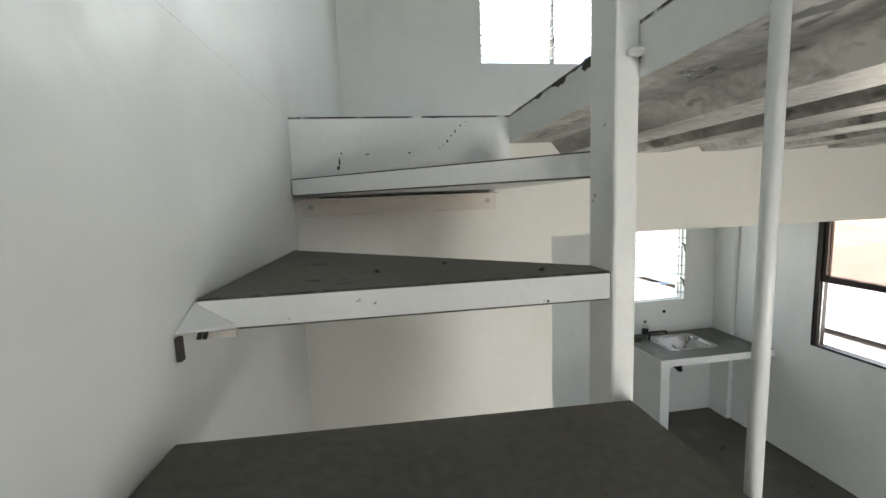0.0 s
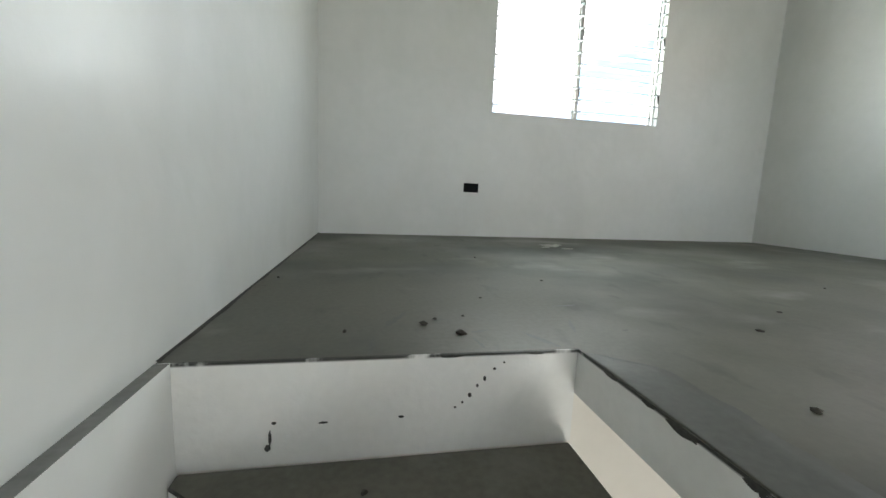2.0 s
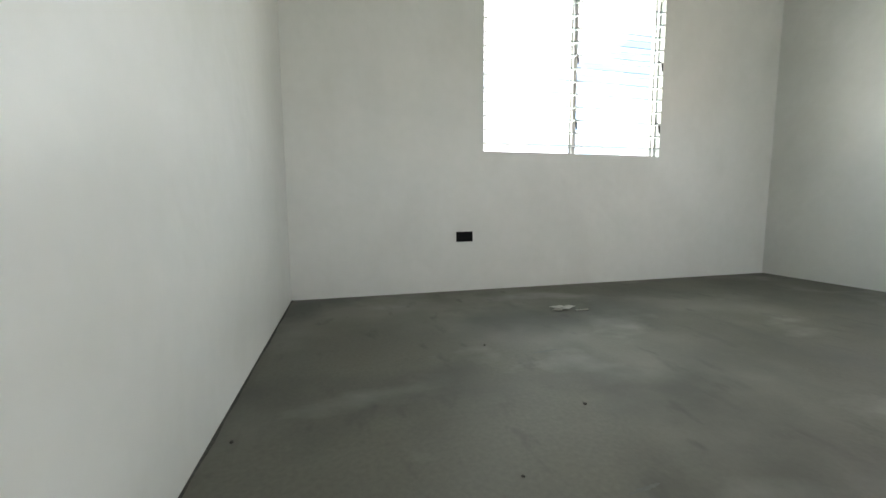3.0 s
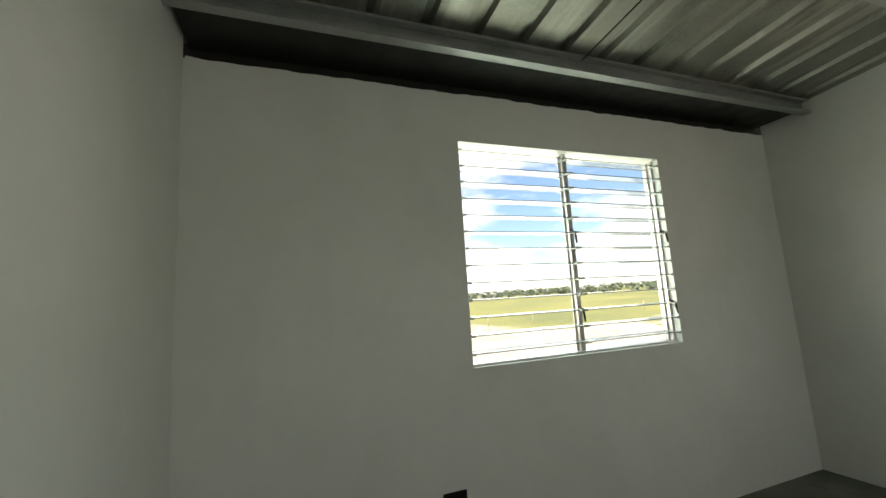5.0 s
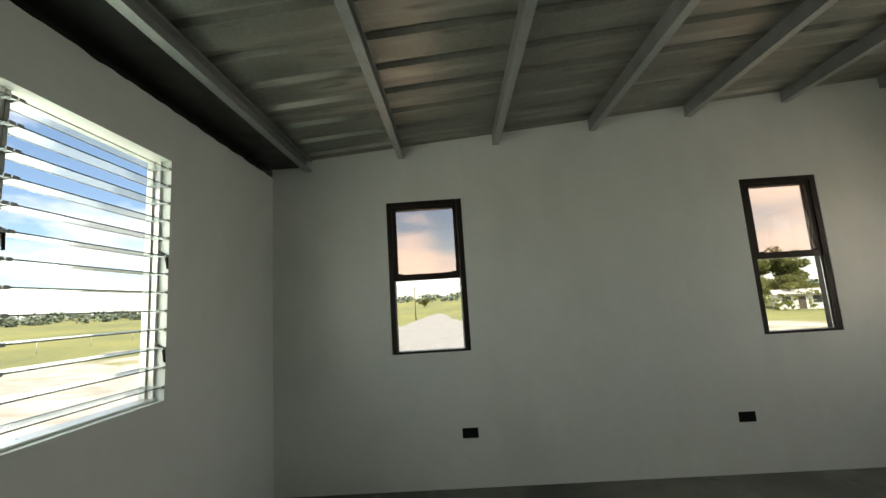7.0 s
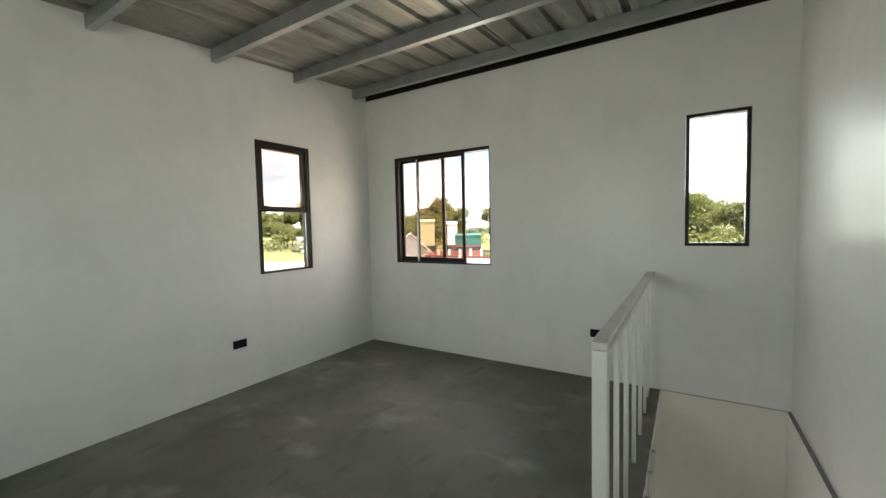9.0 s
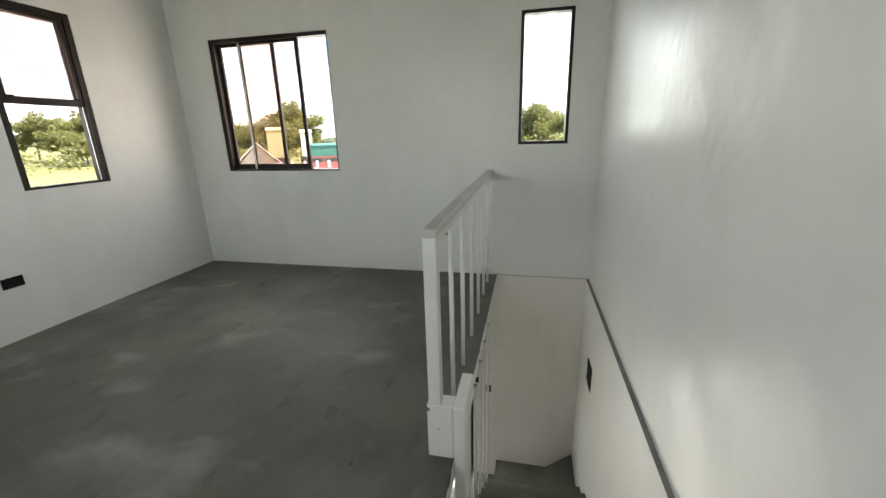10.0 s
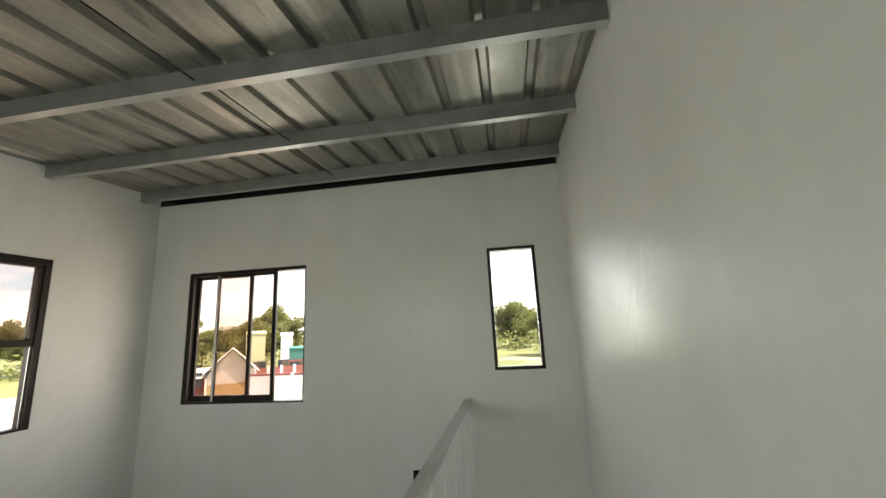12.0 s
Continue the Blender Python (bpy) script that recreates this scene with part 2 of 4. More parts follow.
M_DEBRIS = material("dirt_crumbs", (0.03, 0.027, 0.022), (0.08, 0.07, 0.06), 0.9, scale=30)
M_PAPER = material("torn_cement_paper", (0.42, 0.41, 0.37), (0.62, 0.6, 0.55), 0.8, scale=20)
# broken concrete of the chips; also colours the shadow gap over the stair angle
M_CHIP_GAP = material("dark_concrete_and_gap", (0.03, 0.03, 0.027), (0.075, 0.073, 0.066), 0.9, scale=30, fine=120, bump=0.5)
G_CLEAR = glass("clear_glass", (0.95, 0.97, 0.96))
G_BRONZE = glass("bronze_glass", (0.93, 0.86, 0.82), gloss=0.45)
G_LOUVER = louver_glass("louver_glass")
M_GEDGE = material("ground_glass_edge", (0.08, 0.12, 0.115), (0.15, 0.20, 0.19), 0.35, scale=20)
M_BARK = material("bark", (0.05, 0.038, 0.028), (0.12, 0.095, 0.07), 0.9, scale=8, fine=40, bump=0.6)
M_LEAF = material("leaves", (0.075, 0.085, 0.027), (0.155, 0.16, 0.054), 0.6, scale=0.8, fine=6, bump=0.0, vary=0.25)
leafy(M_LEAF, 0.45, (0.26, 0.27, 0.08))
# bluer than the near leaves: distance haze put into the colour
M_LEAF2 = material("hazy_far_leaves", (0.085, 0.11, 0.08), (0.12, 0.15, 0.10), 0.7, scale=0.05, fine=1, bump=0.0)
M_GROUND = material("grass_field", (0.085, 0.10, 0.026), (0.185, 0.18, 0.055), 0.9, scale=0.05, fine=0.9, bump=0.3)
M_SAND = material("bare_sandy_ground", (0.22, 0.20, 0.17), (0.36, 0.33, 0.285), 0.9, scale=0.6, fine=5, bump=0.5)
M_GRAVEL = material("gravel", (0.16, 0.155, 0.145), (0.25, 0.243, 0.23), 0.9, scale=1.5, fine=14, bump=0.8)
M_RED = material("red_painted_wall", (0.20, 0.06, 0.045), (0.27, 0.085, 0.065), 0.6, scale=2)
M_TEAL = material("green_painted_wall", (0.025, 0.11, 0.085), (0.035, 0.15, 0.115), 0.6, scale=2)
# sunlit foliage colour for the block that replaces a tree
M_SUNLIT_YELLOW = material("sunlit_tree_yellow", (0.42, 0.43, 0.24), (0.52, 0.53, 0.32), 0.6, scale=2)
M_OUT = material("white_outer_paint", (0.62, 0.61, 0.58), (0.75, 0.74, 0.71), 0.7, scale=1.2)
M_TAN = material("tan_painted_wall", (0.26, 0.18, 0.075), (0.36, 0.26, 0.12), 0.6, scale=2)
M_PALE = material("pale_roof_sheet", (0.36, 0.35, 0.31), (0.48, 0.47, 0.42), 0.6, scale=1.2)
M_TIN = material("tin_roof", (0.36, 0.33, 0.30), (0.52, 0.49, 0.46), 0.5, metal=0.4, scale=1.5)
M_DARKIN = material("dark_window", (0.03, 0.035, 0.04), (0.06, 0.065, 0.07), 0.2, scale=2)


# ---- building helpers ----
def add_box(bm, x0, x1, y0, y1, z0, z1, mi=0, top=None):
    v = [bm.verts.new(p) for p in ((x0, y0, z0), (x1, y0, z0), (x1, y1, z0), (x0, y1, z0), (x0, y0, z1), (x1, y0, z1), (x1, y1, z1), (x0, y1, z1))]
    for k, q in enumerate(((0, 3, 2, 1), (4, 5, 6, 7), (0, 1, 5, 4), (1, 2, 6, 5), (2, 3, 7, 6), (3, 0, 4, 7))):
        f = bm.faces.new([v[i] for i in q])
        f.material_index = mi if k != 1 or top is None else top
    return v


def boxes(*args):
    bm = bmesh.new()
    for a in args:
        add_box(bm, *a)
    return bm


def soft_box(x0, x1, y0, y1, z0, z1, r=0.004, seg=2):
    bm = boxes((x0, x1, y0, y1, z0, z1))
    bmesh.ops.bevel(bm, geom=bm.edges[:], offset=r, segments=seg, affect="EDGES", profile=0.5)
    return bm


def rod(a, b, r0, r1=None, n=12, bm=None, caps=True):
    bm = bm or bmesh.new()
    a, b = Vector(a), Vector(b)
    r1 = r0 if r1 is None else r1
    q = (b - a).to_track_quat("Z", "Y")
    rings = []
    for c, r in ((a, r0), (b, r1)):
        rings.append([bm.verts.new(c + q @ Vector((r * math.cos(2 * math.pi * i / n), r * math.sin(2 * math.pi * i / n), 0))) for i in range(n)])
    for i in range(n):
        j = (i + 1) % n
        f = bm.faces.new((rings[0][i], rings[0][j], rings[1][j], rings[1][i]))
        f.smooth = True
    if caps:
        bm.faces.new(rings[0][::-1])
        bm.faces.new(rings[1])
    return bm


def prism(points, z0, z1, side=0, top=0):
    """An upright prism over a plan outline (counter-clockwise)."""
    bm = bmesh.new()
    lo = [bm.verts.new((x, y, z0)) for x, y in points]
    hi = [bm.verts.new((x, y, z1)) for x, y in points]
    bm.faces.new(lo[::-1]).material_index = side
    bm.faces.new(hi).material_index = top
    for i in range(len(points)):
        j = (i + 1) % len(points)
        bm.faces.new((lo[i], lo[j], hi[j], hi[i])).material_index = side
    return bm


def mesh_of(name, bm, *mats):
    me = bpy.data.meshes.new(name)
    bm.normal_update()
    bm.to_mesh(me)
    bm.free()
    for m in mats:
        me.materials.append(m)
    return me


def thing(name, bm, mats, label="", category="", group="", kind=""):
    mats = mats if isinstance(mats, tuple) else (mats,)
    return tagged(new(name, mesh_of(name, bm, *mats)), label, category, group, kind)


def empty(name, at, label="", category="", group="", kind=""):
    ob = new(name)
    ob.empty_display_size = 0.1
    ob.location = at
    return tagged(ob, label, category, group, kind)


def part(name, bm, material, parent, label=""):
    mats = material if isinstance(material, tuple) else (material,)
    ob = new(name, mesh_of(name, bm, *mats))
    ob.parent = parent
    ob.matrix_parent_inverse = Matrix.Translation(parent.matrix_basis.translation).inverted() if parent.parent is None else Matrix.Identity(4)
    return tagged(ob, label)


def shared(name, me, parent, m):
    ob = new(name, me)
    ob.parent = parent
    ob.matrix_parent_inverse = Matrix.Translation(parent.matrix_basis.translation).inverted() if parent.parent is None else Matrix.Identity(4)
    ob.matrix_basis = m
    return ob


def wall(name, axis, p0, p1, u0, u1, z0, z1, holes, mats, label, top=None):
    """A wall across one axis ('x': runs along x, from y=p0 to y=p1), with real openings (u0, u1, z0, z1). top: height as a function of u."""
    us = sorted({u0, u1, *[h[0] for h in holes], *[h[1] for h in holes]})
    zs = sorted({z0, z1, *[h[2] for h in holes], *[h[3] for h in holes]})
    bm = bmesh.new()

    def solid(i, j):
        if not (0 <= i < len(us) - 1 and 0 <= j < len(zs) - 1):
            return False
        c, d = (us[i] + us[i + 1]) / 2, (zs[j] + zs[j + 1]) / 2
        return not any(h[0] < c < h[1] and h[2] < d < h[3] for h in holes)

    def at(u, p, z):
        if top and z == z1:
            z = top(u)
        return (u, p, z) if axis == "x" else (p, u, z)

    def face(*q):
        bm.faces.new([bm.verts.new(at(*c)) for c in q])

    for i in range(len(us) - 1):
        for j in range(len(zs) - 1):
            if not solid(i, j):
                continue
            a, b, c, d = us[i], us[i + 1], zs[j], zs[j + 1]
            face((a, p0, c), (b, p0, c), (b, p0, d), (a, p0, d))
            face((a, p1, c), (a, p1, d), (b, p1, d), (b, p1, c))
            if not solid(i - 1, j):
                face((a, p0, c), (a, p0, d), (a, p1, d), (a, p1, c))
            if not solid(i + 1, j):
                face((b, p0, c), (b, p1, c), (b, p1, d), (b, p0, d))
            if not solid(i, j - 1):
                face((a, p0, c), (a, p1, c), (b, p1, c), (b, p0, c))
            if not solid(i, j + 1):
                face((a, p0, d), (b, p0, d), (b, p1, d), (a, p1, d))
    bmesh.ops.remove_doubles(bm, verts=bm.verts, dist=1e-5)
    bmesh.ops.recalc_face_normals(bm, faces=bm.faces)
    return thing(name, bm, mats, label, "wall", kind="structure")


# ---- plan ----
W, L, F, T = 3.88, 5.19, 2.5, 0.13
HX, HY = 0.796, 2.88            # the stair opening's east and north edges
JAL = (1.283, 2.735, 3.472, 4.68)
SLD = (2.282, 3.474, 3.462, 4.65)
NAR = (0.238, 0.638, 3.668, 4.667)
E1 = (3.655, 4.262, 3.48, 4.68)
E2 = (0.866, 1.453, 3.468, 4.676)
KIT = (2.89, 3.475, 1.045, 2.05)
LOW = (3.60, 4.215, 0.84, 2.04)
DOOR = (1.015, 1.98, -0.25, 1.85)
G = -0.25                        # ground floor


def roof_z(y):
    return 5.461 - 0.077 * y


for hole, side, plane, watts, ground in ((JAL, (0, -1, 0), L + T, 3.9, 0.66), (KIT, (0, -1, 0), L + T, 2.6, 0.5), (SLD, (0, 1, 0), -T, 3.5, 0.42), (NAR, (0, 1, 0), -T, 3.4, 0.42),
                                         (E1, (-1, 0, 0), W + T, 1.35, 0.5), (E2, (-1, 0, 0), W + T, 1.35, 0.5), (LOW, (-1, 0, 0), W + T, 2.6, 0.5), (DOOR, (0, 1, 0), -T, 2.6, 0.5)):
    window_light(hole, side, plane, watts, ground)

# walls: upper storey
B = F - 0.1                      # underside of the slab
wall("wall_north", "x", L, L + T, -T, W + T, B, 4.955, [JAL], M_PAINT, "white painted plaster wall with a louvred window opening")
wall("wall_south", "x", -T, 0, -T, W + T, B, 5.36, [SLD, NAR], M_PAINT, "white painted plaster wall with two window openings")
wall("wall_east", "y", W, W + T, 0, L, B, 5.0, [E1, E2], M_PAINT, "white painted plaster wall with two narrow windows", top=roof_z)
wall("wall_west", "y", -T, -0.016, 0, L, B, 5.0, [], M_PAINT, "white painted plaster party wall up to the roof", top=roof_z)
# walls: lower storey
wall("wall_north_lower", "x", L, L + T, 0.005, W, G, B, [KIT], M_PAINT, "white painted kitchen wall with a louvred window")
wall("wall_south_lower", "x", -T, 0.012, 0.005, W, G, B, [DOOR], M_WARM_WHITE, "white wall with warm bounce tint and an open doorway")
wall("wall_east_lower", "y", W, W + T, -T, L + T, G, B, [LOW], M_PAINT, "white painted wall with a dark framed window")
wall("wall_west_lower", "y", -T, 0.009, -T, L + T, G, B, [], M_PAINT, "white painted party wall beside the stair")
wall("wall_kitchen", "x", HY, HY + 0.12, 0.005, W, G, B, [(0.958, W, G, 2.04)], M_WARM_WHITE, "white wall and lintel beam with warm bounce tint over the kitchen opening")
thing("wall_stair_west", boxes((-0.0155, 0.009, 0.0, HY - 0.001, B, F)), M_PAINT, "white painted wall strip beside the stair", "wall", kind="structure")
thing("wall_stair_south", boxes((0.0055, HX - 0.001, 0.0005, 0.012, B, F)), M_WARM_WHITE, "white wall strip with warm bounce tint beside the stair", "wall", kind="structure")
# same white wall, this strip left without the painted warm bounce
thing("wall_riser", boxes((0.0055, HX - 0.001, HY - 0.004, HY - 0.0005, 2.289, F - 0.0005)), M_FASCIA, "white painted riser strip under the floor edge", "wall", kind="structure")
thing("ledge_west", boxes((-0.0155, 0.0085, 0.0, HY - 0.005, F + 0.0001, F + 0.0009)), M_LEDGE, "thin grey mortar ledge along the white wall", "ledge", kind="structure")
thing("ledge_south", boxes((0.009, HX - 0.001, 0.0005, 0.0115, F + 0.0001, F + 0.0009)), M_LEDGE, "thin grey mortar ledge along the white wall", "ledge", kind="structure")
thing("column", soft_box(W - 0.05, W - 0.001, 4.95, L - 0.001, G, F - 0.15, 0.006), M_PAINT, "white painted concrete corner column in the kitchen", "column", kind="structure")

# upper floor slab with its painted edges
bm = prism([(-0.0157, HY), (HX, HY), (HX, 0.0), (W, 0.0), (W, L), (-0.0157, L)], F - 0.1, F, 1, 0)
thing("floor", bm, (M_CONC, M_FASCIA), "bare grey concrete floor with chipped white painted edge", "floor", kind="structure")
thing("floor_lower", boxes((-T, W + T, -T, L + T, G - 0.12, G)), M_TREAD, "bare grey concrete ground floor", "floor", kind="structure")


def flake(name, centre, axis, w, h, parent, mat, label, seed):
    """A thin ragged patch on a wall face across 'x' or 'y', where paint has broken away."""
    rnd = random.Random(seed)
    n = 19
    pts = [(w / 2 * math.cos(2 * math.pi * k / n) * rnd.uniform(0.75, 1.1), h / 2 * math.sin(2 * math.pi * k / n) * rnd.uniform(0.7, 1.1)) for k in range(n)]
    bm = bmesh.new()
    rings = []
    for d in (0.0, 0.0015):
        rings.append([bm.verts.new((centre[0] - d, centre[1] + a, centre[2] + b) if axis == "x" else (centre[0] + a, centre[1] - d, centre[2] + b)) for a, b in pts])
    bm.faces.new(rings[1])
    for k in range(n):
        bm.faces.new((rings[0][k], rings[0][(k + 1) % n], rings[1][(k + 1) % n], rings[1][k]))
    bmesh.ops.recalc_face_normals(bm, faces=bm.faces)
    ob = new(name, mesh_of(name, bm, mat))
    ob.parent = parent
    return tagged(ob, label)


bm = bmesh.new()
rows = []
for k in range(61):
    y = HY + (L - 0.004 - HY) * k / 60
    w = 0.008 + 0.008 * max(-0.6, noise.noise(Vector((y * 7.0, 2.2, 0))))
    rows.append([bm.verts.new(p) for p in ((-0.0155, y, F + 0.004), (-0.0155 + w, y, F + 0.0014))])
for p, q in zip(rows, rows[1:]):
    bm.faces.new((p[0], p[1], q[1], q[0]))
thing("trim_floor_joint", bm, M_CHIP_GAP, "dark ragged joint between concrete floor and wall", "trim", kind="structure")
floor_ob, riser_ob = bpy.data.objects["floor"], bpy.data.objects["wall_riser"]
for k, (y, w, h, z) in enumerate(((2.59, 0.06, 0.014, 2.494), (2.66, 0.03, 0.010, 2.496), (2.44, 0.065, 0.022, 2.491), (2.48, 0.03, 0.012, 2.495), (2.295, 0.07, 0.03, 2.489), (2.36, 0.03, 0.01, 2.496),
                                  (2.76, 0.04, 0.010, 2.496), (1.7, 0.05, 0.02, 2.492), (1.35, 0.06, 0.02, 2.492), (0.95, 0.04, 0.016, 2.494))):
    flake("chipped_patch", (HX, y, z), "x", w, h, floor_ob, M_CHIP_GAP, "dark chipped concrete edge", k)
for k, (x, z, w, h) in enumerate(((0.56, 2.41, 0.008, 0.010), (0.575, 2.43, 0.006, 0.007), (0.59, 2.445, 0.006, 0.012), (0.61, 2.465, 0.007, 0.006), (0.545, 2.395, 0.005, 0.006), (0.53, 2.385, 0.006, 0.004),
                                  (0.63, 2.478, 0.005, 0.004), (0.18, 2.375, 0.009, 0.006), (0.172, 2.345, 0.006, 0.03), (0.168, 2.325, 0.012, 0.014), (0.27, 2.37, 0.018, 0.004), (0.42, 2.372, 0.012, 0.005),
                                  (0.52, 2.496, 0.05, 0.008), (0.70, 2.496, 0.04, 0.008))):
    flake("paint_speck", (x, HY - 0.004, z), "y", w, h, riser_ob, M_CHIP_GAP, "dark speck in the paint", 40 + k)


def deck(name, x0, x1, y0, y1, label, lead=0.0):
    """Trapezoid steel deck under the slab, ribs running along y, after a flat strip as wide as lead."""
    bm = bmesh.new()
    zt, zb = F - 0.101, F - 0.148
    prof, x = [(x0, zt)] if lead else [], x0 + lead
    while x < x1:
        prof += [(x, zt), (min(x + 0.06, x1), zt), (min(x + 0.10, x1), zb), (min(x + 0.24, x1), zb), (min(x + 0.28, x1), zt)]
        x += 0.30
    rows = [[bm.verts.new((px, y, pz)) for px, pz in prof] for y in (y0, y1)]
    for i in range(len(prof) - 1):
        if prof[i + 1][0] - prof[i][0] > 1e-6:
            bm.faces.new((rows[0][i], rows[1][i], rows[1][i + 1], rows[0][i + 1]))
    return thing(name, bm, M_DECK, label, "ceiling", kind="structure")


deck("ceiling_lower", HX + 0.003, W, 0.013, HY - 0.002, "stained ribbed steel deck under the floor slab", 0.10)
deck("ceiling_kitchen", 0.005, W, HY + 0.12, L - 0.001, "stained ribbed steel deck over the kitchen")


# ---- roof ----
def roof_sheet():
    """Ribbed metal sheet: narrow raised ribs along the slope, pans between."""
    bm = bmesh.new()
    prof, x = [], -0.2
    while x < W + 0.2:
        prof += [(x, 0), (x + 0.185, 0), (x + 0.20, 0.028), (x + 0.235, 0.028)]
        x += 0.25
    for k in (0.0, 0.0015):
        rows = [[bm.verts.new((px, y, roof_z(y) + pz + k)) for px, pz in prof] for y in (-0.45, 1.3, 3.2, L + 0.45)]
        for r in range(3):
            for i in range(len(prof) - 1):
                bm.faces.new((rows[r][i], rows[r][i + 1], rows[r + 1][i + 1], rows[r + 1][i]))
    return thing("ceiling", bm, M_ROOF, "silver ribbed metal roof sheets seen from below", "roof", kind="structure")


roof_sheet()


def purlin(y):
    """A lipped C-channel, 100 mm deep, open to the south."""
    bm = bmesh.new()
    zb = roof_z(y) - 0.1
    t, w, h = 0.003, 0.05, 0.098
    sec = [(0, 0), (w, 0), (w, 0.015), (w - t, 0.015), (w - t, t), (t, t), (t, h - t), (w - t, h - t), (w - t, h - 0.015), (w, h - 0.015), (w, h), (0, h)]
    ends = [[bm.verts.new((x, y + 0.025 - a, zb + b)) for a, b in sec] for x in (-0.014, W - 0.002)]
    for i in range(len(sec)):
        j = (i + 1) % len(sec)
        bm.faces.new((ends[0][i], ends[0][j], ends[1][j], ends[1][i]))
    bmesh.ops.recalc_face_normals(bm, faces=bm.faces)
    return thing("roof_purlin", bm, M_STEEL, "galvanised steel channel purlin under the roof sheets", "purlin", "roof purlins", "structure")


PURLINS = (4.885, 4.12, 3.34, 2.55, 1.77, 0.99, 0.20)
for y in PURLINS:
    purlin(y)
for k, (a, b) in enumerate(zip(PURLINS, PURLINS[1:])):
    thing("sag_rod", rod((1.9 + 0.04 * (k % 2), a - 0.02, roof_z(a) - 0.03), (1.9 + 0.04 * (k % 2) - 0.03, b + 0.022, roof_z(b) - 0.065), 0.004, n=8), M_FRAME,
          "thin dark steel tie rod between roof purlins", "rod", "sag rods", "structure")
bm = bmesh.new()
steps = [(-0.008 + (W + 0.006) * k / 120, 4.9555 + 0.011 * max(0, noise.noise(Vector((k * 0.35, 1.7, 0))) + 0.25) + 0.004 * random.random()) for k in range(121)]
for y in (L + 0.001, L + 0.045):
    for (a, za), (b, zb) in zip(steps, steps[1:]):
        bm.faces.new([bm.verts.new(p) for p in ((a, y, 4.954), (b, y, 4.954), (b, y, zb), (a, y, za))])
for (a, za), (b, zb) in zip(steps, steps[1:]):
    bm.faces.new([bm.verts.new(p) for p in ((a, L + 0.001, za), (b, L + 0.001, zb), (b, L + 0.045, zb), (a, L + 0.045, za))])
thing("trim_wall_top", bm, M_PAINT, "ragged plaster edge along the top of the wall", "trim", kind="structure")
# black boards added for the darkness of the open eave gaps and roof underside
thing("eave_board_north", boxes((-T, W + T, L + 0.05, L + T, 4.957, roof_z(L) + 0.035)), M_BLACK, "added black board for the dark gap under the eave", "board", kind="structure")
thing("eave_soffit_north", boxes((0.002, W - 0.002, 4.945, L + 0.049, 5.03, 5.042)), M_BLACK, "added black strip for the dark roof underside at the eave", "board", kind="structure")
thing("eave_board_south", boxes((-T, W + T, -T, -0.05, 5.362, roof_z(0) + 0.035)), M_BLACK, "added black board for the dark gap under the eave", "board", kind="structure")


# ---- windows ----
def louvre_window(name, x0, x1, z0, z1, y, count, banks, label):
    """Glass louvre window: slim jamb channels, clips, levers and nearly level open blades, in the plane y."""
    win = empty(name, ((x0 + x1) / 2, y, z0), label, "window", kind="structure")
    cuts = [x0 + (x1 - x0) * k / banks for k in range(banks + 1)]
    pitch = (z1 - z0 - 0.02) / count
    part("window_sill", soft_box(x0 + 0.001, x1 - 0.001, y - 0.035, y + 0.055, z0 + 0.001, z0 + 0.012, 0.002), M_ALU, win, "white aluminium sill strip")
    for k in range(banks):
        a, b = cuts[k] + 0.002, cuts[k + 1] - 0.002
        for x, side in ((a, 1), (b, -1)):
            bm = boxes((min(x, x + side * 0.003), max(x, x + side * 0.003), y - 0.02, y + 0.02, z0 + 0.013, z1 - 0.002))
            add_box(bm, min(x, x + side * 0.014), max(x, x + side * 0.014), y - 0.021, y - 0.018, z0 + 0.013, z1 - 0.002)
            add_box(bm, min(x, x + side * 0.014), max(x, x + side * 0.014), y + 0.018, y + 0.021, z0 + 0.013, z1 - 0.002)
            part("jamb_channel", bm, M_ALU, win, "aluminium louvre jamb channel")
        bm = boxes((-(b - a) / 2 + 0.006, (b - a) / 2 - 0.006, -0.051, 0.051, -0.0025, 0.0025))
        bm.normal_update()
        for f in bm.faces:
            f.material_index = 1 if abs(f.normal.y) > 0.9 else 0
        blade = mesh_of("blade", bm, G_LOUVER, M_GEDGE)
        bm = boxes((-0.0015, 0.0015, -0.054, 0.054, -0.006, 0.005))
        add_box(bm, -0.007, 0.007, -0.056, -0.030, -0.0065, -0.0035)
        add_box(bm, -0.007, 0.007, 0.030, 0.054, -0.0065, -0.0035)
        add_box(bm, -0.010, 0.010, -0.058, -0.053, -0.007, 0.006)
        clip = mesh_of("blade_clip", bm, M_STEEL)
        for i in range(count):
            z = z1 - 0.045 - i * pitch
            shared("blade", blade, win, pose((a + b) / 2, y - 0.012, z, 2.0))
            for x in (a + 0.011, b - 0.011):
                shared("blade_clip", clip, win, pose(x, y - 0.012, z, 2.0))
        for zf in (0.60, 0.22):
            z = z0 + (z1 - z0) * zf
            bm = rod((b - 0.004, y - 0.022, z), (b - 0.004, y - 0.060, z - 0.02), 0.008, n=8)
            rod((b - 0.004, y - 0.060, z - 0.02), (b - 0.002, y - 0.066, z - 0.085), 0.008, 0.005, 8, bm)
            part("lever", bm, M_FRAME, win, "dark metal louvre lever")
    return win


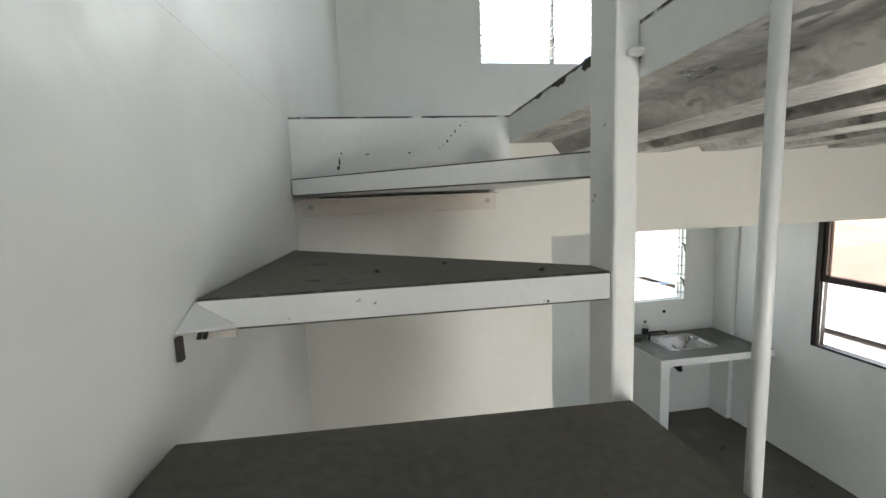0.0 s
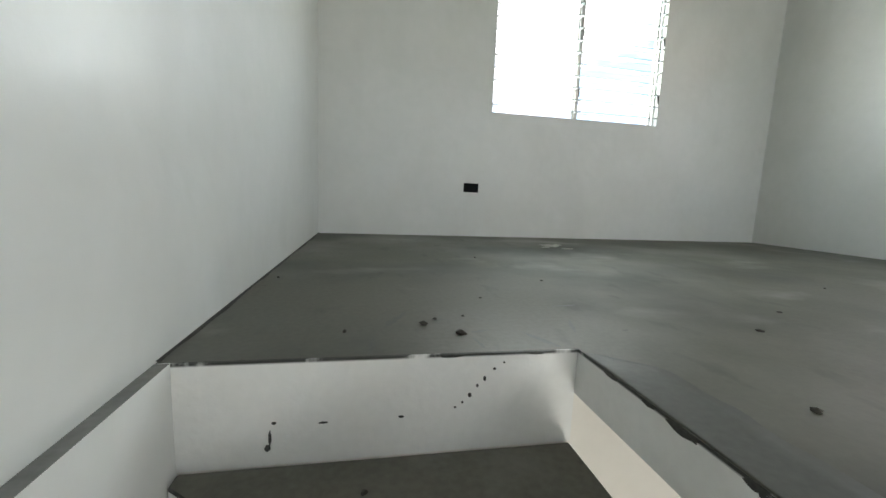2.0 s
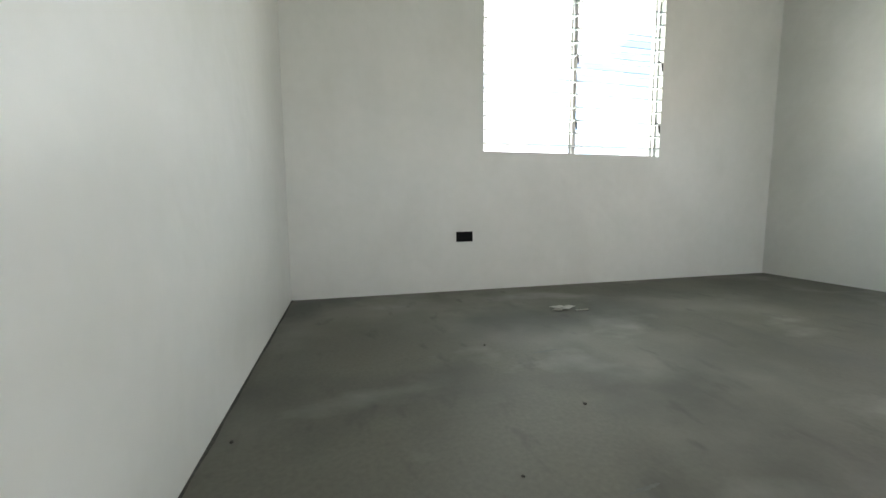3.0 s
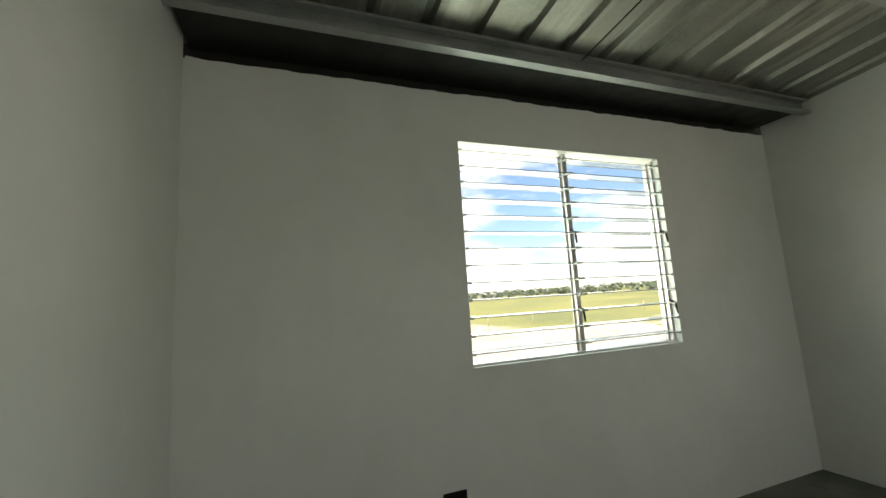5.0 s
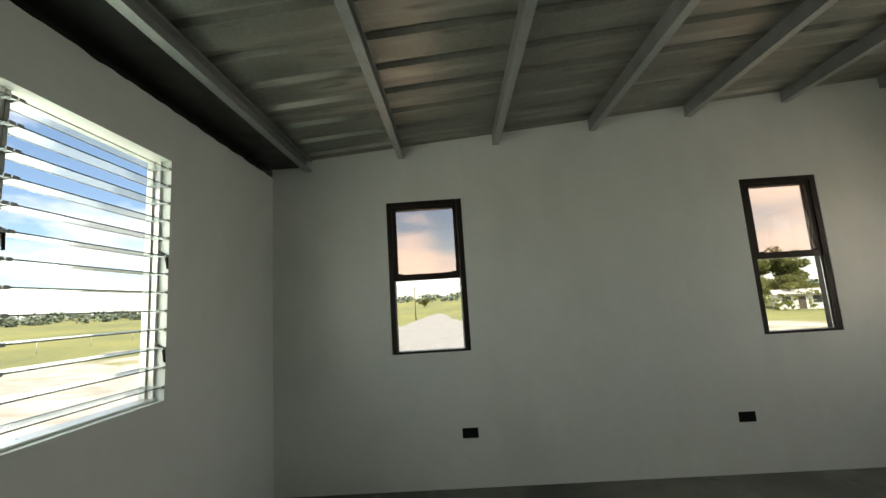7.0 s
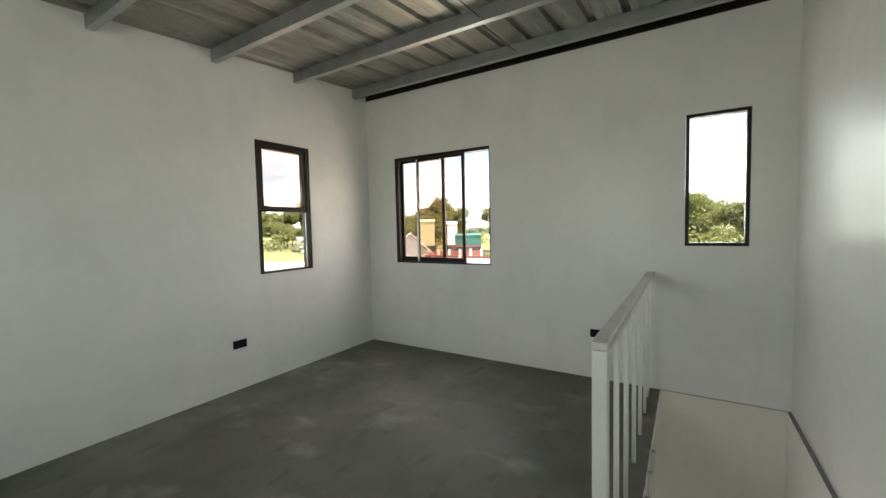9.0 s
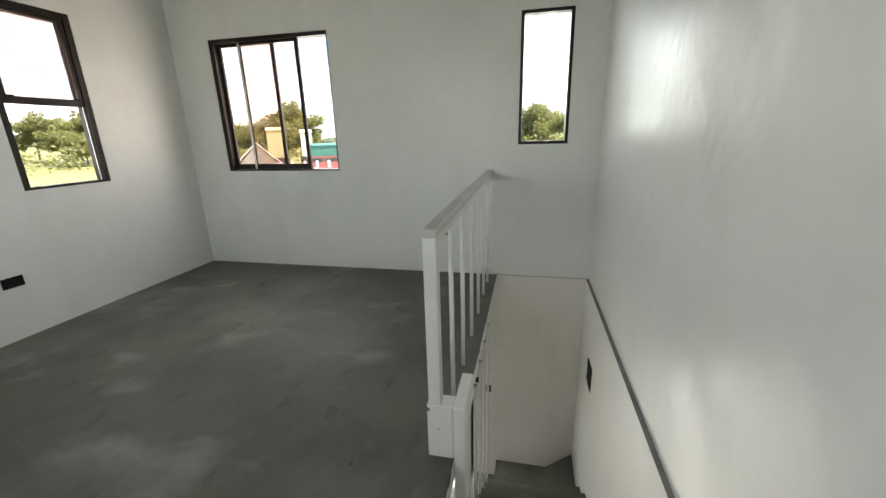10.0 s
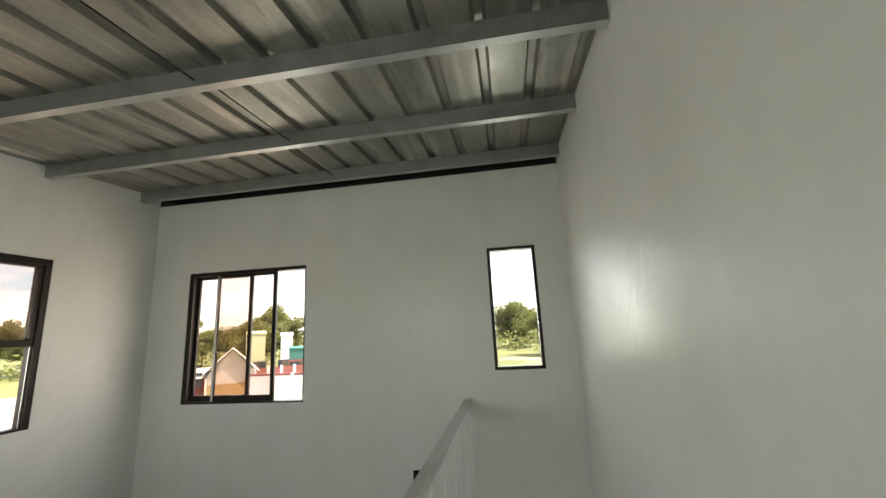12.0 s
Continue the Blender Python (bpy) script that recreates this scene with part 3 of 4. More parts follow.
def hung_window(name, y0, y1, z0, z1, x, label):
    """Dark framed single-hung window in an east wall, the lower sash pushed up."""
    win = empty(name, (x, (y0 + y1) / 2, z0), label, "window", kind="structure")
    a, b = x + 0.004, x + 0.085
    bm = boxes((a, b, y0 + 0.001, y0 + 0.042, z0 + 0.001, z1 - 0.001), (a, b, y1 - 0.042, y1 - 0.001, z0 + 0.001, z1 - 0.001),
               (a, b, y0 + 0.043, y1 - 0.043, z1 - 0.041, z1 - 0.001), (a, b, y0 + 0.043, y1 - 0.043, z0 + 0.001, z0 + 0.018))
    part("window_frame", bm, M_FRAME, win, "dark bronze aluminium frame")
    bm = boxes((a + 0.02, a + 0.026, y0 + 0.043, y0 + 0.052, z0 + 0.02, z1 - 0.042), (a + 0.02, a + 0.026, y1 - 0.052, y1 - 0.043, z0 + 0.02, z1 - 0.042))
    part("track", bm, M_ALU, win, "bare aluminium sash track")
    zm = z0 + (z1 - z0) * 0.47
    for k, (p, q) in enumerate(((x + 0.050, x + 0.072), (x + 0.012, x + 0.034))):
        w = 0.024 + 0.006 * k
        bm = boxes((p, q, y0 + 0.044, y0 + 0.044 + w, zm, z1 - 0.042), (p, q, y1 - 0.044 - w, y1 - 0.044, zm, z1 - 0.042),
                   (p, q, y0 + 0.044 + w, y1 - 0.044 - w, zm, zm + 0.048), (p, q, y0 + 0.044 + w, y1 - 0.044 - w, z1 - 0.066, z1 - 0.042))
        sash = part("sash", bm, M_FRAME, win, "dark sliding sash")
        c = (p + q) / 2
        pane = part("pane", boxes((c - 0.002, c + 0.002, y0 + 0.044 + w, y1 - 0.044 - w, zm + 0.048, z1 - 0.066)), G_BRONZE, sash, "bronze tinted glass pane")
        pane.visible_shadow = False
        if k:
            for y in (y0 + 0.09, y1 - 0.09):
                part("latch", soft_box(p - 0.012, p - 0.001, y - 0.02, y + 0.02, zm + 0.044, zm + 0.056, 0.003), M_PLASTIC, sash, "small black sash latch")
    return win


def sliding_window(name, x0, x1, z0, z1, y, label):
    """Dark framed two-leaf sliding window in a south wall, one leaf slid behind the other."""
    win = empty(name, ((x0 + x1) / 2, y, z0), label, "window", kind="structure")
    a, b = y - 0.085, y - 0.004
    bm = boxes((x0 + 0.001, x0 + 0.012, a, b, z0 + 0.001, z1 - 0.001), (x1 - 0.046, x1 - 0.001, a, b, z0 + 0.001, z1 - 0.001),
               (x0 + 0.013, x1 - 0.047, a, b, z1 - 0.034, z1 - 0.001), (x0 + 0.013, x1 - 0.047, a, b, z0 + 0.001, z0 + 0.014))
    part("window_frame", bm, M_FRAME, win, "dark bronze aluminium frame")
    leaves = ((2.845, x1 - 0.048, y - 0.075, y - 0.055, M_FRAME), (2.578, 3.19, y - 0.038, y - 0.018, M_FRAME))
    for k, (p, q, c, d, mat) in enumerate(leaves):
        bm = boxes((p, p + 0.034, c, d, z0 + 0.016, z1 - 0.036), (q - 0.028, q, c, d, z0 + 0.016, z1 - 0.036),
                   (p + 0.034, q - 0.028, c, d, z0 + 0.016, z0 + 0.066), (p + 0.034, q - 0.028, c, d, z1 - 0.062, z1 - 0.036))
        sash = part("sash", bm, mat, win, "dark sliding sash")
        m = (c + d) / 2
        pane = part("pane", boxes((p + 0.034, q - 0.028, m - 0.002, m + 0.002, z0 + 0.066, z1 - 0.062)), G_BRONZE, sash, "lightly bronze tinted glass pane")
        pane.visible_shadow = False
        if k:
            part("edge_strip", boxes((q - 0.024, q - 0.002, d, d + 0.003, z0 + 0.02, z1 - 0.04)), M_ALU, sash, "bare aluminium edge strip")
            bm = boxes((p + 0.012, p + 0.026, d, d + 0.012, z0 + 0.50, z0 + 0.66))
            add_box(bm, p + 0.012, p + 0.026, d + 0.012, d + 0.026, z0 + 0.55, z0 + 0.58)
            part("handle", bm, M_PLASTIC, sash, "black sash handle")
    return win


def fixed_window(name, x0, x1, z0, z1, y, label):
    win = empty(name, ((x0 + x1) / 2, y, z0), label, "window", kind="structure")
    a, b, w = y - 0.075, y - 0.004, 0.026
    bm = boxes((x0 + 0.001, x0 + w, a, b, z0 + 0.001, z1 - 0.001), (x1 - w, x1 - 0.001, a, b, z0 + 0.001, z1 - 0.001),
               (x0 + w, x1 - w, a, b, z1 - w, z1 - 0.001), (x0 + w, x1 - w, a, b, z0 + 0.001, z0 + w))
    part("window_frame", bm, M_FRAME, win, "dark bronze aluminium frame")
    pane = part("pane", boxes((x0 + w, x1 - w, y - 0.043, y - 0.038, z0 + w, z1 - w)), G_CLEAR, win, "clear glass pane")
    pane.visible_shadow = False
    return win


louvre_window("window_1", *JAL, L + 0.068, 13, 2, "glass louvre window with open level blades")
hung_window("window_2", *E1, W, "dark framed hung window, lower sash pushed up")
hung_window("window_3", *E2, W, "dark framed hung window, lower sash pushed up")
sliding_window("window_4", *SLD, 0.0, "dark framed sliding window, one leaf open")
fixed_window("window_5", *NAR, 0.0, "tall narrow fixed window with dark frame")
louvre_window("window_6", *KIT, L + 0.068, 10, 1, "small glass louvre window over the kitchen sink")
hung_window("window_7", *LOW, W, "dark framed hung window on the ground floor")
bm = boxes((DOOR[0] + 0.001, DOOR[0] + 0.04, -0.10, 0.0, G + 0.001, DOOR[3] - 0.001), (DOOR[1] - 0.04, DOOR[1] - 0.001, -0.10, 0.0, G + 0.001, DOOR[3] - 0.001),
           (DOOR[0] + 0.041, DOOR[1] - 0.041, -0.10, 0.0, DOOR[3] - 0.04, DOOR[3] - 0.001))
tagged(thing("door_1", bm, M_FRAME), "open doorway with dark metal door frame", "door frame", kind="structure")


# ---- stair ----
stair = empty("staircase", (0.4, 1.2, 0.0), "open riser concrete stair with white painted edges along the wall", "staircase")
S0 = 0.0105


def tread(points, z, thick=0.065, tilt=0.0):
    bm = prism(points, z - thick, z, 1, 0)
    for v in bm.verts:
        v.co.z -= tilt * v.co.x
    bmesh.ops.bevel(bm, geom=bm.edges[:], offset=0.004, segments=1, affect="EDGES")
    bm.normal_update()
    for f in bm.faces:
        if 0.2 < f.normal.z < 0.95:
            f.material_index = 2
    return part("tread", bm, (M_TREAD, M_EDGE, M_WORN), stair)


TX = 0.792
tread([(S0, 2.838), (TX, 2.226), (TX, HY - 0.005), (S0, HY - 0.005)], 2.288, 0.058)
tread([(S0, 2.10), (0.737, 2.10), (0.737, 2.17), (S0, 2.80)], 2.05, 0.056)
tread([(S0, 1.79), (0.788, 1.80), (0.788, 2.1115), (S0, 1.998)], 1.868, 0.054, 0.105)
STEP = 0.2095
for k in range(4):
    y = 1.565 - 0.238 * k
    tread([(S0, y), (0.793, y), (0.793, y + 0.25), (S0, y + 0.25)], 1.835 - STEP * (k + 1), 0.054)
tread([(S0, 0.60), (0.755, 0.62), (0.755, 0.87), (S0, 0.87)], 1.84 - STEP * 5, 0.054)
# corner winders and the bottom steps, solid below
part("winder", prism([(S0, 0.014), (0.755, 0.61), (S0, 0.595)], G, 1.84 - STEP * 6, 1, 0), (M_TREAD, M_EDGE), stair)
part("winder", prism([(S0 + 0.003, 0.014), (0.775, 0.014), (0.775, 0.61), (0.757, 0.61)], G, 1.84 - STEP * 7, 1, 0), (M_TREAD, M_EDGE), stair)
part("step", prism([(0.777, 0.014), (1.03, 0.014), (1.03, 0.86), (0.777, 0.86)], G, 1.84 - STEP * 8, 1, 0), (M_TREAD, M_EDGE), stair)
part("step", prism([(1.032, 0.014), (1.11, 0.014), (1.11, 0.86), (1.032, 0.86)], G, 1.84 - STEP * 9, 1, 0), (M_TREAD, M_EDGE), stair)
# stringer beam under the straight flight
bm = bmesh.new()
lo = [(0.66, G), (2.14, 1.50), (2.14, 1.72), (0.62, 0.42)]
ends = [[bm.verts.new((x, y, z)) for y, z in lo] for x in (0.70, 0.745)]
for i in range(4):
    bm.faces.new((ends[0][i], ends[0][(i + 1) % 4], ends[1][(i + 1) % 4], ends[1][i]))
bm.faces.new(ends[0]), bm.faces.new(ends[1][::-1])
bmesh.ops.recalc_face_normals(bm, faces=bm.faces)
part("stringer", bm, M_EDGE, stair, "white painted slanted stringer")
# steel angle under the top tread, with two bolts
bm = boxes((0.035, 0.735, HY - 0.016, HY - 0.0045, 2.158, 2.219), (0.035, 0.735, HY - 0.045, HY - 0.016, 2.213, 2.219))
bmesh.ops.bevel(bm, geom=bm.edges[:], offset=0.002, segments=1, affect="EDGES")
bracket = part("support_angle", bm, M_PRIMER, stair, "pinkish primed steel angle on the wall")
for x in (0.065, 0.70):
    part("washer", rod((x, HY - 0.016, 2.19), (x, HY - 0.018, 2.19), 0.015, n=16), M_PRIMER, bracket)
    part("bolt", rod((x, HY - 0.018, 2.19), (x, HY - 0.028, 2.19), 0.009, n=6), M_STEEL, bracket)
# dark strip added in place of the shadow line between tread and angle
part("packing_strip", boxes((0.10, 0.70, HY - 0.040, HY - 0.0045, 2.2195, 2.2225)), M_CHIP_GAP, stair, "dark strip put in for the shadow gap over the angle")
# lump of mortar where the middle winder meets the wall, with a rusty stub and rod ends below
bm = bmesh.new()
v = [bm.verts.new(p) for p in ((S0, 2.102, 2.046), (S0, 2.032, 2.014), (S0, 2.102, 1.996), (0.07, 2.102, 2.044), (0.07, 2.1005, 2.005), (0.07, 2.102, 1.996))]
for q in ((0, 1, 4, 3), (1, 2, 5, 4), (0, 2, 1), (3, 4, 5)):
    bm.faces.new([v[k] for k in q])
bmesh.ops.recalc_face_normals(bm, faces=bm.faces)
part("mortar_fillet", bm, M_EDGE, stair, "smeared mortar fillet at the wall")
part("bracket_stub", boxes((S0 - 0.001, 0.016, 2.032, 2.044, 1.972, 2.008)), M_DEBRIS, stair, "rusty steel bracket stub at the wall")
for k in range(3):
    part("rod_end", rod((0.022 + 0.008 * k, 2.088, 2.003), (0.019 + 0.008 * k, 2.082, 1.988), 0.0035, n=8), M_DEBRIS if k < 2 else M_PRIMER, stair, "bent steel rod end")
part("bracket_plate", boxes((0.046, 0.072, 2.090, 2.101, 1.986, 1.9975)), M_PRIMER, stair, "smeared steel plate under the tread")

# concrete newel and steel rail above
newel = thing("newel_post", soft_box(0.7465, 0.7955, 2.112, 2.203, 1.715, 2.75, 0.006), M_EDGE, "white painted newel post rising beside the stair", "post")
bm = soft_box(0.766, 0.809, 2.101, 2.1135, 2.434, 2.450, 0.006, 3)
for v in bm.verts:
    v.co += Vector((1, 0.4, 1)) * 0.003 * noise.noise(v.co * 90)
collar = part("collar", bm, M_EDGE, newel, "lumpy painted weld collar")
for x, z, r in ((0.809, 2.449, 0.003), (0.804, 2.434, 0.0025), (0.790, 2.432, 0.002)):
    part("weld_bead", rod((x - r, 2.104, z), (x + r, 2.106, z + 0.001), r, r * 0.6, 8), M_CHIP_GAP, collar, "dark rusty weld bead")
part("head_arm", soft_box(0.7465, 0.7965, 1.962, 2.1115, 2.632, 2.75, 0.004), M_EDGE, newel, "short painted arm under the head")
rail = empty("guard_rail", (0.865, 1.1, F), "white steel guard rail with round bars along the stair opening", "railing")
part("base_block", soft_box(0.7965, 0.902, 2.125, 2.198, F, 2.75, 0.006), M_EDGE, rail, "white painted block at the foot")
part("filler", soft_box(0.7845, 0.796, 2.135, 2.197, F + 0.001, 2.749, 0.002), M_EDGE, rail)
part("post", soft_box(0.843, 0.893, 2.15, 2.199, 2.7505, 3.43, 0.004), M_WHITE, rail)
part("handrail", soft_box(0.840, 0.896, 0.001, 2.20, 3.431, 3.462, 0.006), M_RAILTOP, rail, "worn flat steel handrail")
part("lower_bar", soft_box(0.856, 0.878, 0.001, 2.148, 3.385, 3.43, 0.003), M_WHITE, rail)
bar = mesh_of("bar", rod((0, 0, 0), (0, 0, 0.886), 0.0115, n=14), M_WHITE)
for y in (1.83, 1.52, 1.18, 0.84, 0.50, 0.20):
    shared("bar", bar, rail, pose(0.866, y, F))
for k, (y, z) in enumerate(((1.872, 1.80), (1.64, 1.6255), (1.40, 1.416), (1.16, 1.2065), (0.92, 0.997))):
    foot, head = ((0.7885, 1.848, 1.745), (0.7865, 1.846, 2.46)) if k == 0 else ((0.7835, y, z), (0.7835, y, 2.46))
    bar_ob = thing("stair_bar", rod(foot, head, 0.0098, n=14), M_WHITE, "thin round white steel bar beside the stair", "bar", "stair bars")
    for q, dz in ((foot, 0.0), (head, -0.01)):
        part("weld_bead", rod((q[0], q[1], q[2] + dz), (q[0], q[1], q[2] + dz + 0.01), 0.0135, 0.0108, 14), M_RAILTOP, bar_ob, "painted weld bead")



# ---- electrical boxes ----
def wall_box(at, turn, label, w=0.118, h=0.07):
    """An open flush box in the wall: a rim, a recessed back and two screw lugs."""
    bm = boxes((-w / 2, w / 2, -0.006, 0.0, -h / 2, h / 2))
    bm.normal_update()
    front = min(bm.faces, key=lambda f: f.calc_center_median().y)
    bmesh.ops.inset_region(bm, faces=[front], thickness=0.004, depth=-0.0045)
    ob = thing("outlet_box", bm, M_PLASTIC, label, "outlet box", "open outlet boxes")
    for k in (-1, 1):
        c = k * (w / 2 - 0.011)
        part("screw_lug", boxes((c - 0.006, c + 0.006, -0.005, -0.0014, -0.007, 0.007)), M_PLASTIC, ob)
    ob.matrix_basis = pose(*at, 0, 0, turn)
    return ob


wall_box((1.143, L - 0.0005, 2.885), 0, "open black outlet box in white wall under the louvre window")
wall_box((W - 0.0005, 3.705, 2.885), -90, "open black outlet box in white wall below the hung window")
wall_box((W - 0.0005, 1.678, 2.893), -90, "open black outlet box in white wall below the hung window")
wall_box((1.276, 0.0005, 2.90), 180, "open black outlet box in white wall near the guard rail")
wall_box((0.868, 0.0125, 1.262), 180, "small open black switch box in white wall beside the stair", 0.06, 0.075)
wall_box((0.98, 0.0125, 1.35), 180, "small open black switch box in white wall beside the stair", 0.05, 0.06)
wall_box((0.0095, 0.575, 1.90), 90, "dark open breaker panel recess in the stair wall", 0.19, 0.19)
wall_box((2.49, L - 0.0005, 0.15), 0, "open black outlet box low on the kitchen wall")
wall_box((3.24, L - 0.0005, 0.92), 0, "small open pipe hole box above the sink", 0.03, 0.03)

# ---- kitchen ----
counter = empty("kitchen_counter", (3.0, 4.45, 0.0), "concrete kitchen counter with grey top and white painted edge", "counter")
CX0, CX1, CY0, CT = 2.70, W - 0.001, 4.51, 0.69
SX0, SX1, SY0, SY1 = 2.96, 3.45, 4.70, 5.07
bm = bmesh.new()
for a in ((CX0, CX1, CY0, SY0), (CX0, CX1 - 0.05, SY1, L - 0.002), (CX0, SX0, SY0, SY1), (SX1, CX1 - 0.05, SY0, SY1)):
    add_box(bm, *a, CT - 0.065, CT, 1, 0)
part("worktop", bm, (M_CONC, M_EDGE), counter, "bare grey concrete worktop with white edge")
part("support_panel", soft_box(CX0 + 0.01, CX0 + 0.10, CY0 + 0.01, L - 0.002, G, CT - 0.066, 0.004), M_PAINT, counter, "white painted support wall")


def sink():
    ob = empty("kitchen_sink", (3.205, 4.88, CT), "stainless steel sink bowl set in the concrete counter", "sink")
    bm = bmesh.new()
    rings = []
    for inset, z in ((-0.02, CT + 0.003), (0.0, CT + 0.006), (0.02, CT + 0.002), (0.035, CT - 0.01), (0.05, CT - 0.11), (0.09, CT - 0.135)):
        ring, r = [], 0.07
        x0, x1, y0, y1 = SX0 + inset, SX1 - inset, SY0 + inset, SY1 - inset
        for cx, cy, s in ((x1 - r, y1 - r, 0), (x0 + r, y1 - r, 90), (x0 + r, y0 + r, 180), (x1 - r, y0 + r, 270)):
            for k in range(6):
                g = radians(s + 18 * k)
                ring.append(bm.verts.new((cx + r * math.cos(g), cy + r * math.sin(g), z)))
        rings.append(ring)
    for p, q in zip(rings, rings[1:]):
        for i in range(len(p)):
            j = (i + 1) % len(p)
            bm.faces.new((p[i], p[j], q[j], q[i])).smooth = True
    bm.faces.new(rings[-1])
    part("bowl", bm, M_INOX, ob)
    part("drain", rod((3.205, 4.88, CT - 0.134), (3.205, 4.88, CT - 0.13), 0.04, n=20), M_FRAME, ob, "dark drain strainer")
    bm = rod((3.12, 4.80, CT - 0.066), (3.12, 4.80, CT - 0.24), 0.03, n=14)
    rod((3.12, 4.80, CT - 0.24), (3.18, 4.86, CT - 0.28), 0.026, n=14, bm=bm)
    rod((3.18, 4.86, CT - 0.28), (3.18, L - 0.01, CT - 0.24), 0.02, n=14, bm=bm)
    part("drain_trap", bm, M_PLASTIC, ob, "black plastic drain trap below the bowl")
    bm = rod((2.935, 5.00, CT), (2.935, 5.00, CT + 0.09), 0.011, n=10)
    rod((2.935, 5.00, CT + 0.085), (3.10, 4.97, CT + 0.095), 0.009, n=10, bm=bm)
    rod((3.10, 4.97, CT + 0.095), (3.105, 4.97, CT + 0.065), 0.010, n=10, bm=bm)
    part("tap", bm, M_FRAME, ob, "dark metal tap")
    return ob


sink()
bm = rod((2.93, 5.06, CT), (2.93, 5.06, CT + 0.13), 0.032, n=14)
rod((2.93, 5.06, CT + 0.13), (2.93, 5.06, CT + 0.17), 0.032, 0.013, 14, bm)
bottle = thing("bottle", bm, G_CLEAR, "clear plastic water bottle standing on the counter", "bottle")
part("label_band", rod((2.93, 5.06, CT + 0.05), (2.93, 5.06, CT + 0.10), 0.0325, n=14, caps=False), M_DARKIN, bottle, "dark paper label")
part("cap", rod((2.93, 5.06, CT + 0.17), (2.93, 5.06, CT + 0.19), 0.014, n=12), M_TEAL, bottle, "coloured cap")
for k, (x, y, mat, size) in enumerate(((3.06, 4.86, M_DEBRIS, 0.045), (3.13, 4.80, M_PAPER, 0.05), (3.20, 4.83, M_PAPER, 0.04))):
    bm = bmesh.new()
    bmesh.ops.create_icosphere(bm, subdivisions=2, radius=1)
    for v in bm.verts:
        v.co = Vector((v.co.x, v.co.y, max(-0.3, v.co.z) * 0.7)) * size * (1 + 0.5 * noise.noise(v.co * 2.5 + Vector((k, 0, 0))))
        v.co += Vector((x, y, CT - 0.122))
    thing("waste_scrap", bm, mat, "crumpled packaging scrap lying in the sink", "scrap", "scraps in the sink")
rag = bmesh.new()
bmesh.ops.create_icosphere(rag, subdivisions=2, radius=1)
for v in rag.verts:
    q = 1 + 0.35 * noise.noise(v.co * 2.2)
    v.co = Vector((2.80 + v.co.x * 0.06 * q, 5.02 + v.co.y * 0.045 * q, CT + max(0, v.co.z + 0.3) * 0.022 * q))
thing("rag", rag, M_DEBRIS, "small dark crumpled rag on the counter", "rag")

# ---- litter on the floors ----
def crumb(at, size, flat=0.5, mat=None, label="small dark crumb of mortar on the floor"):
    bm = bmesh.new()
    bmesh.ops.create_icosphere(bm, subdivisions=1, radius=1)
    for v in bm.verts:
        k = random.uniform(0.6, 1.2)
        v.co = Vector((v.co.x * size[0] * k, v.co.y * size[1] * k, max(0, v.co.z * k + flat) * size[2]))
    ob = thing("mortar_crumb", bm, mat or M_DEBRIS, label, "crumb", "floor crumbs")
    ob.matrix_basis = pose(at[0], at[1], at[2], 0, 0, random.uniform(0, 360))
    return ob


for x, y, s in ((0.564, 2.985, 0.013), (0.486, 3.058, 0.010), (0.52, 3.10, 0.006), (0.036, 3.60, 0.006), (0.60, 3.12, 0.005), (0.70, 3.30, 0.005), (1.02, 3.55, 0.006),
                (0.30, 3.02, 0.006), (1.35, 2.95, 0.007), (1.05, 2.6, 0.008), (1.2, 2.3, 0.007), (1.6, 3.1, 0.006), (0.9, 4.1, 0.006), (2.2, 3.4, 0.006)):
    crumb((x, y, F - 0.001), (s * random.uniform(1, 1.8), s, s * 0.7))
for x, y, z in ((0.35, 2.78, 2.288), (0.52, 2.66, 2.288), (0.60, 2.50, 2.288), (0.70, 2.45, 2.288), (0.66, 2.42, 2.288), (0.3, 2.25, 2.05), (0.45, 2.3, 2.05), (0.62, 2.15, 2.05)):
    crumb((x, y, z - 0.001), (random.uniform(0.005, 0.012), 0.006, 0.005), label="small dark crumb of mortar on the stair")
bm = bmesh.new()
for k in range(5):
    c, g = Vector((random.uniform(-0.04, 0.04), random.uniform(-0.02, 0.02), 0.003 + 0.004 * k)), random.uniform(0, 3)
    q = [bm.verts.new(c + Vector((math.cos(g + w) * random.uniform(0.03, 0.06), math.sin(g + w) * random.uniform(0.02, 0.035), random.uniform(0, 0.008)))) for w in (0, 1.3, 2.8, 4.4)]
    bm.faces.new(q)
ob = thing("torn_paper", bm, M_PAPER, "crumpled torn grey paper scrap on concrete floor", "paper")
ob.matrix_basis = pose(1.54, 4.53, F + 0.001)
so = ob.modifiers.new("thickness", "SOLIDIFY")
so.thickness = 0.002
thing("wood_splinter", soft_box(1.60, 1.68, 4.50, 4.506, F, F + 0.005, 0.001, 1), M_PAPER, "pale thin wood splinter on concrete floor", "splinter")


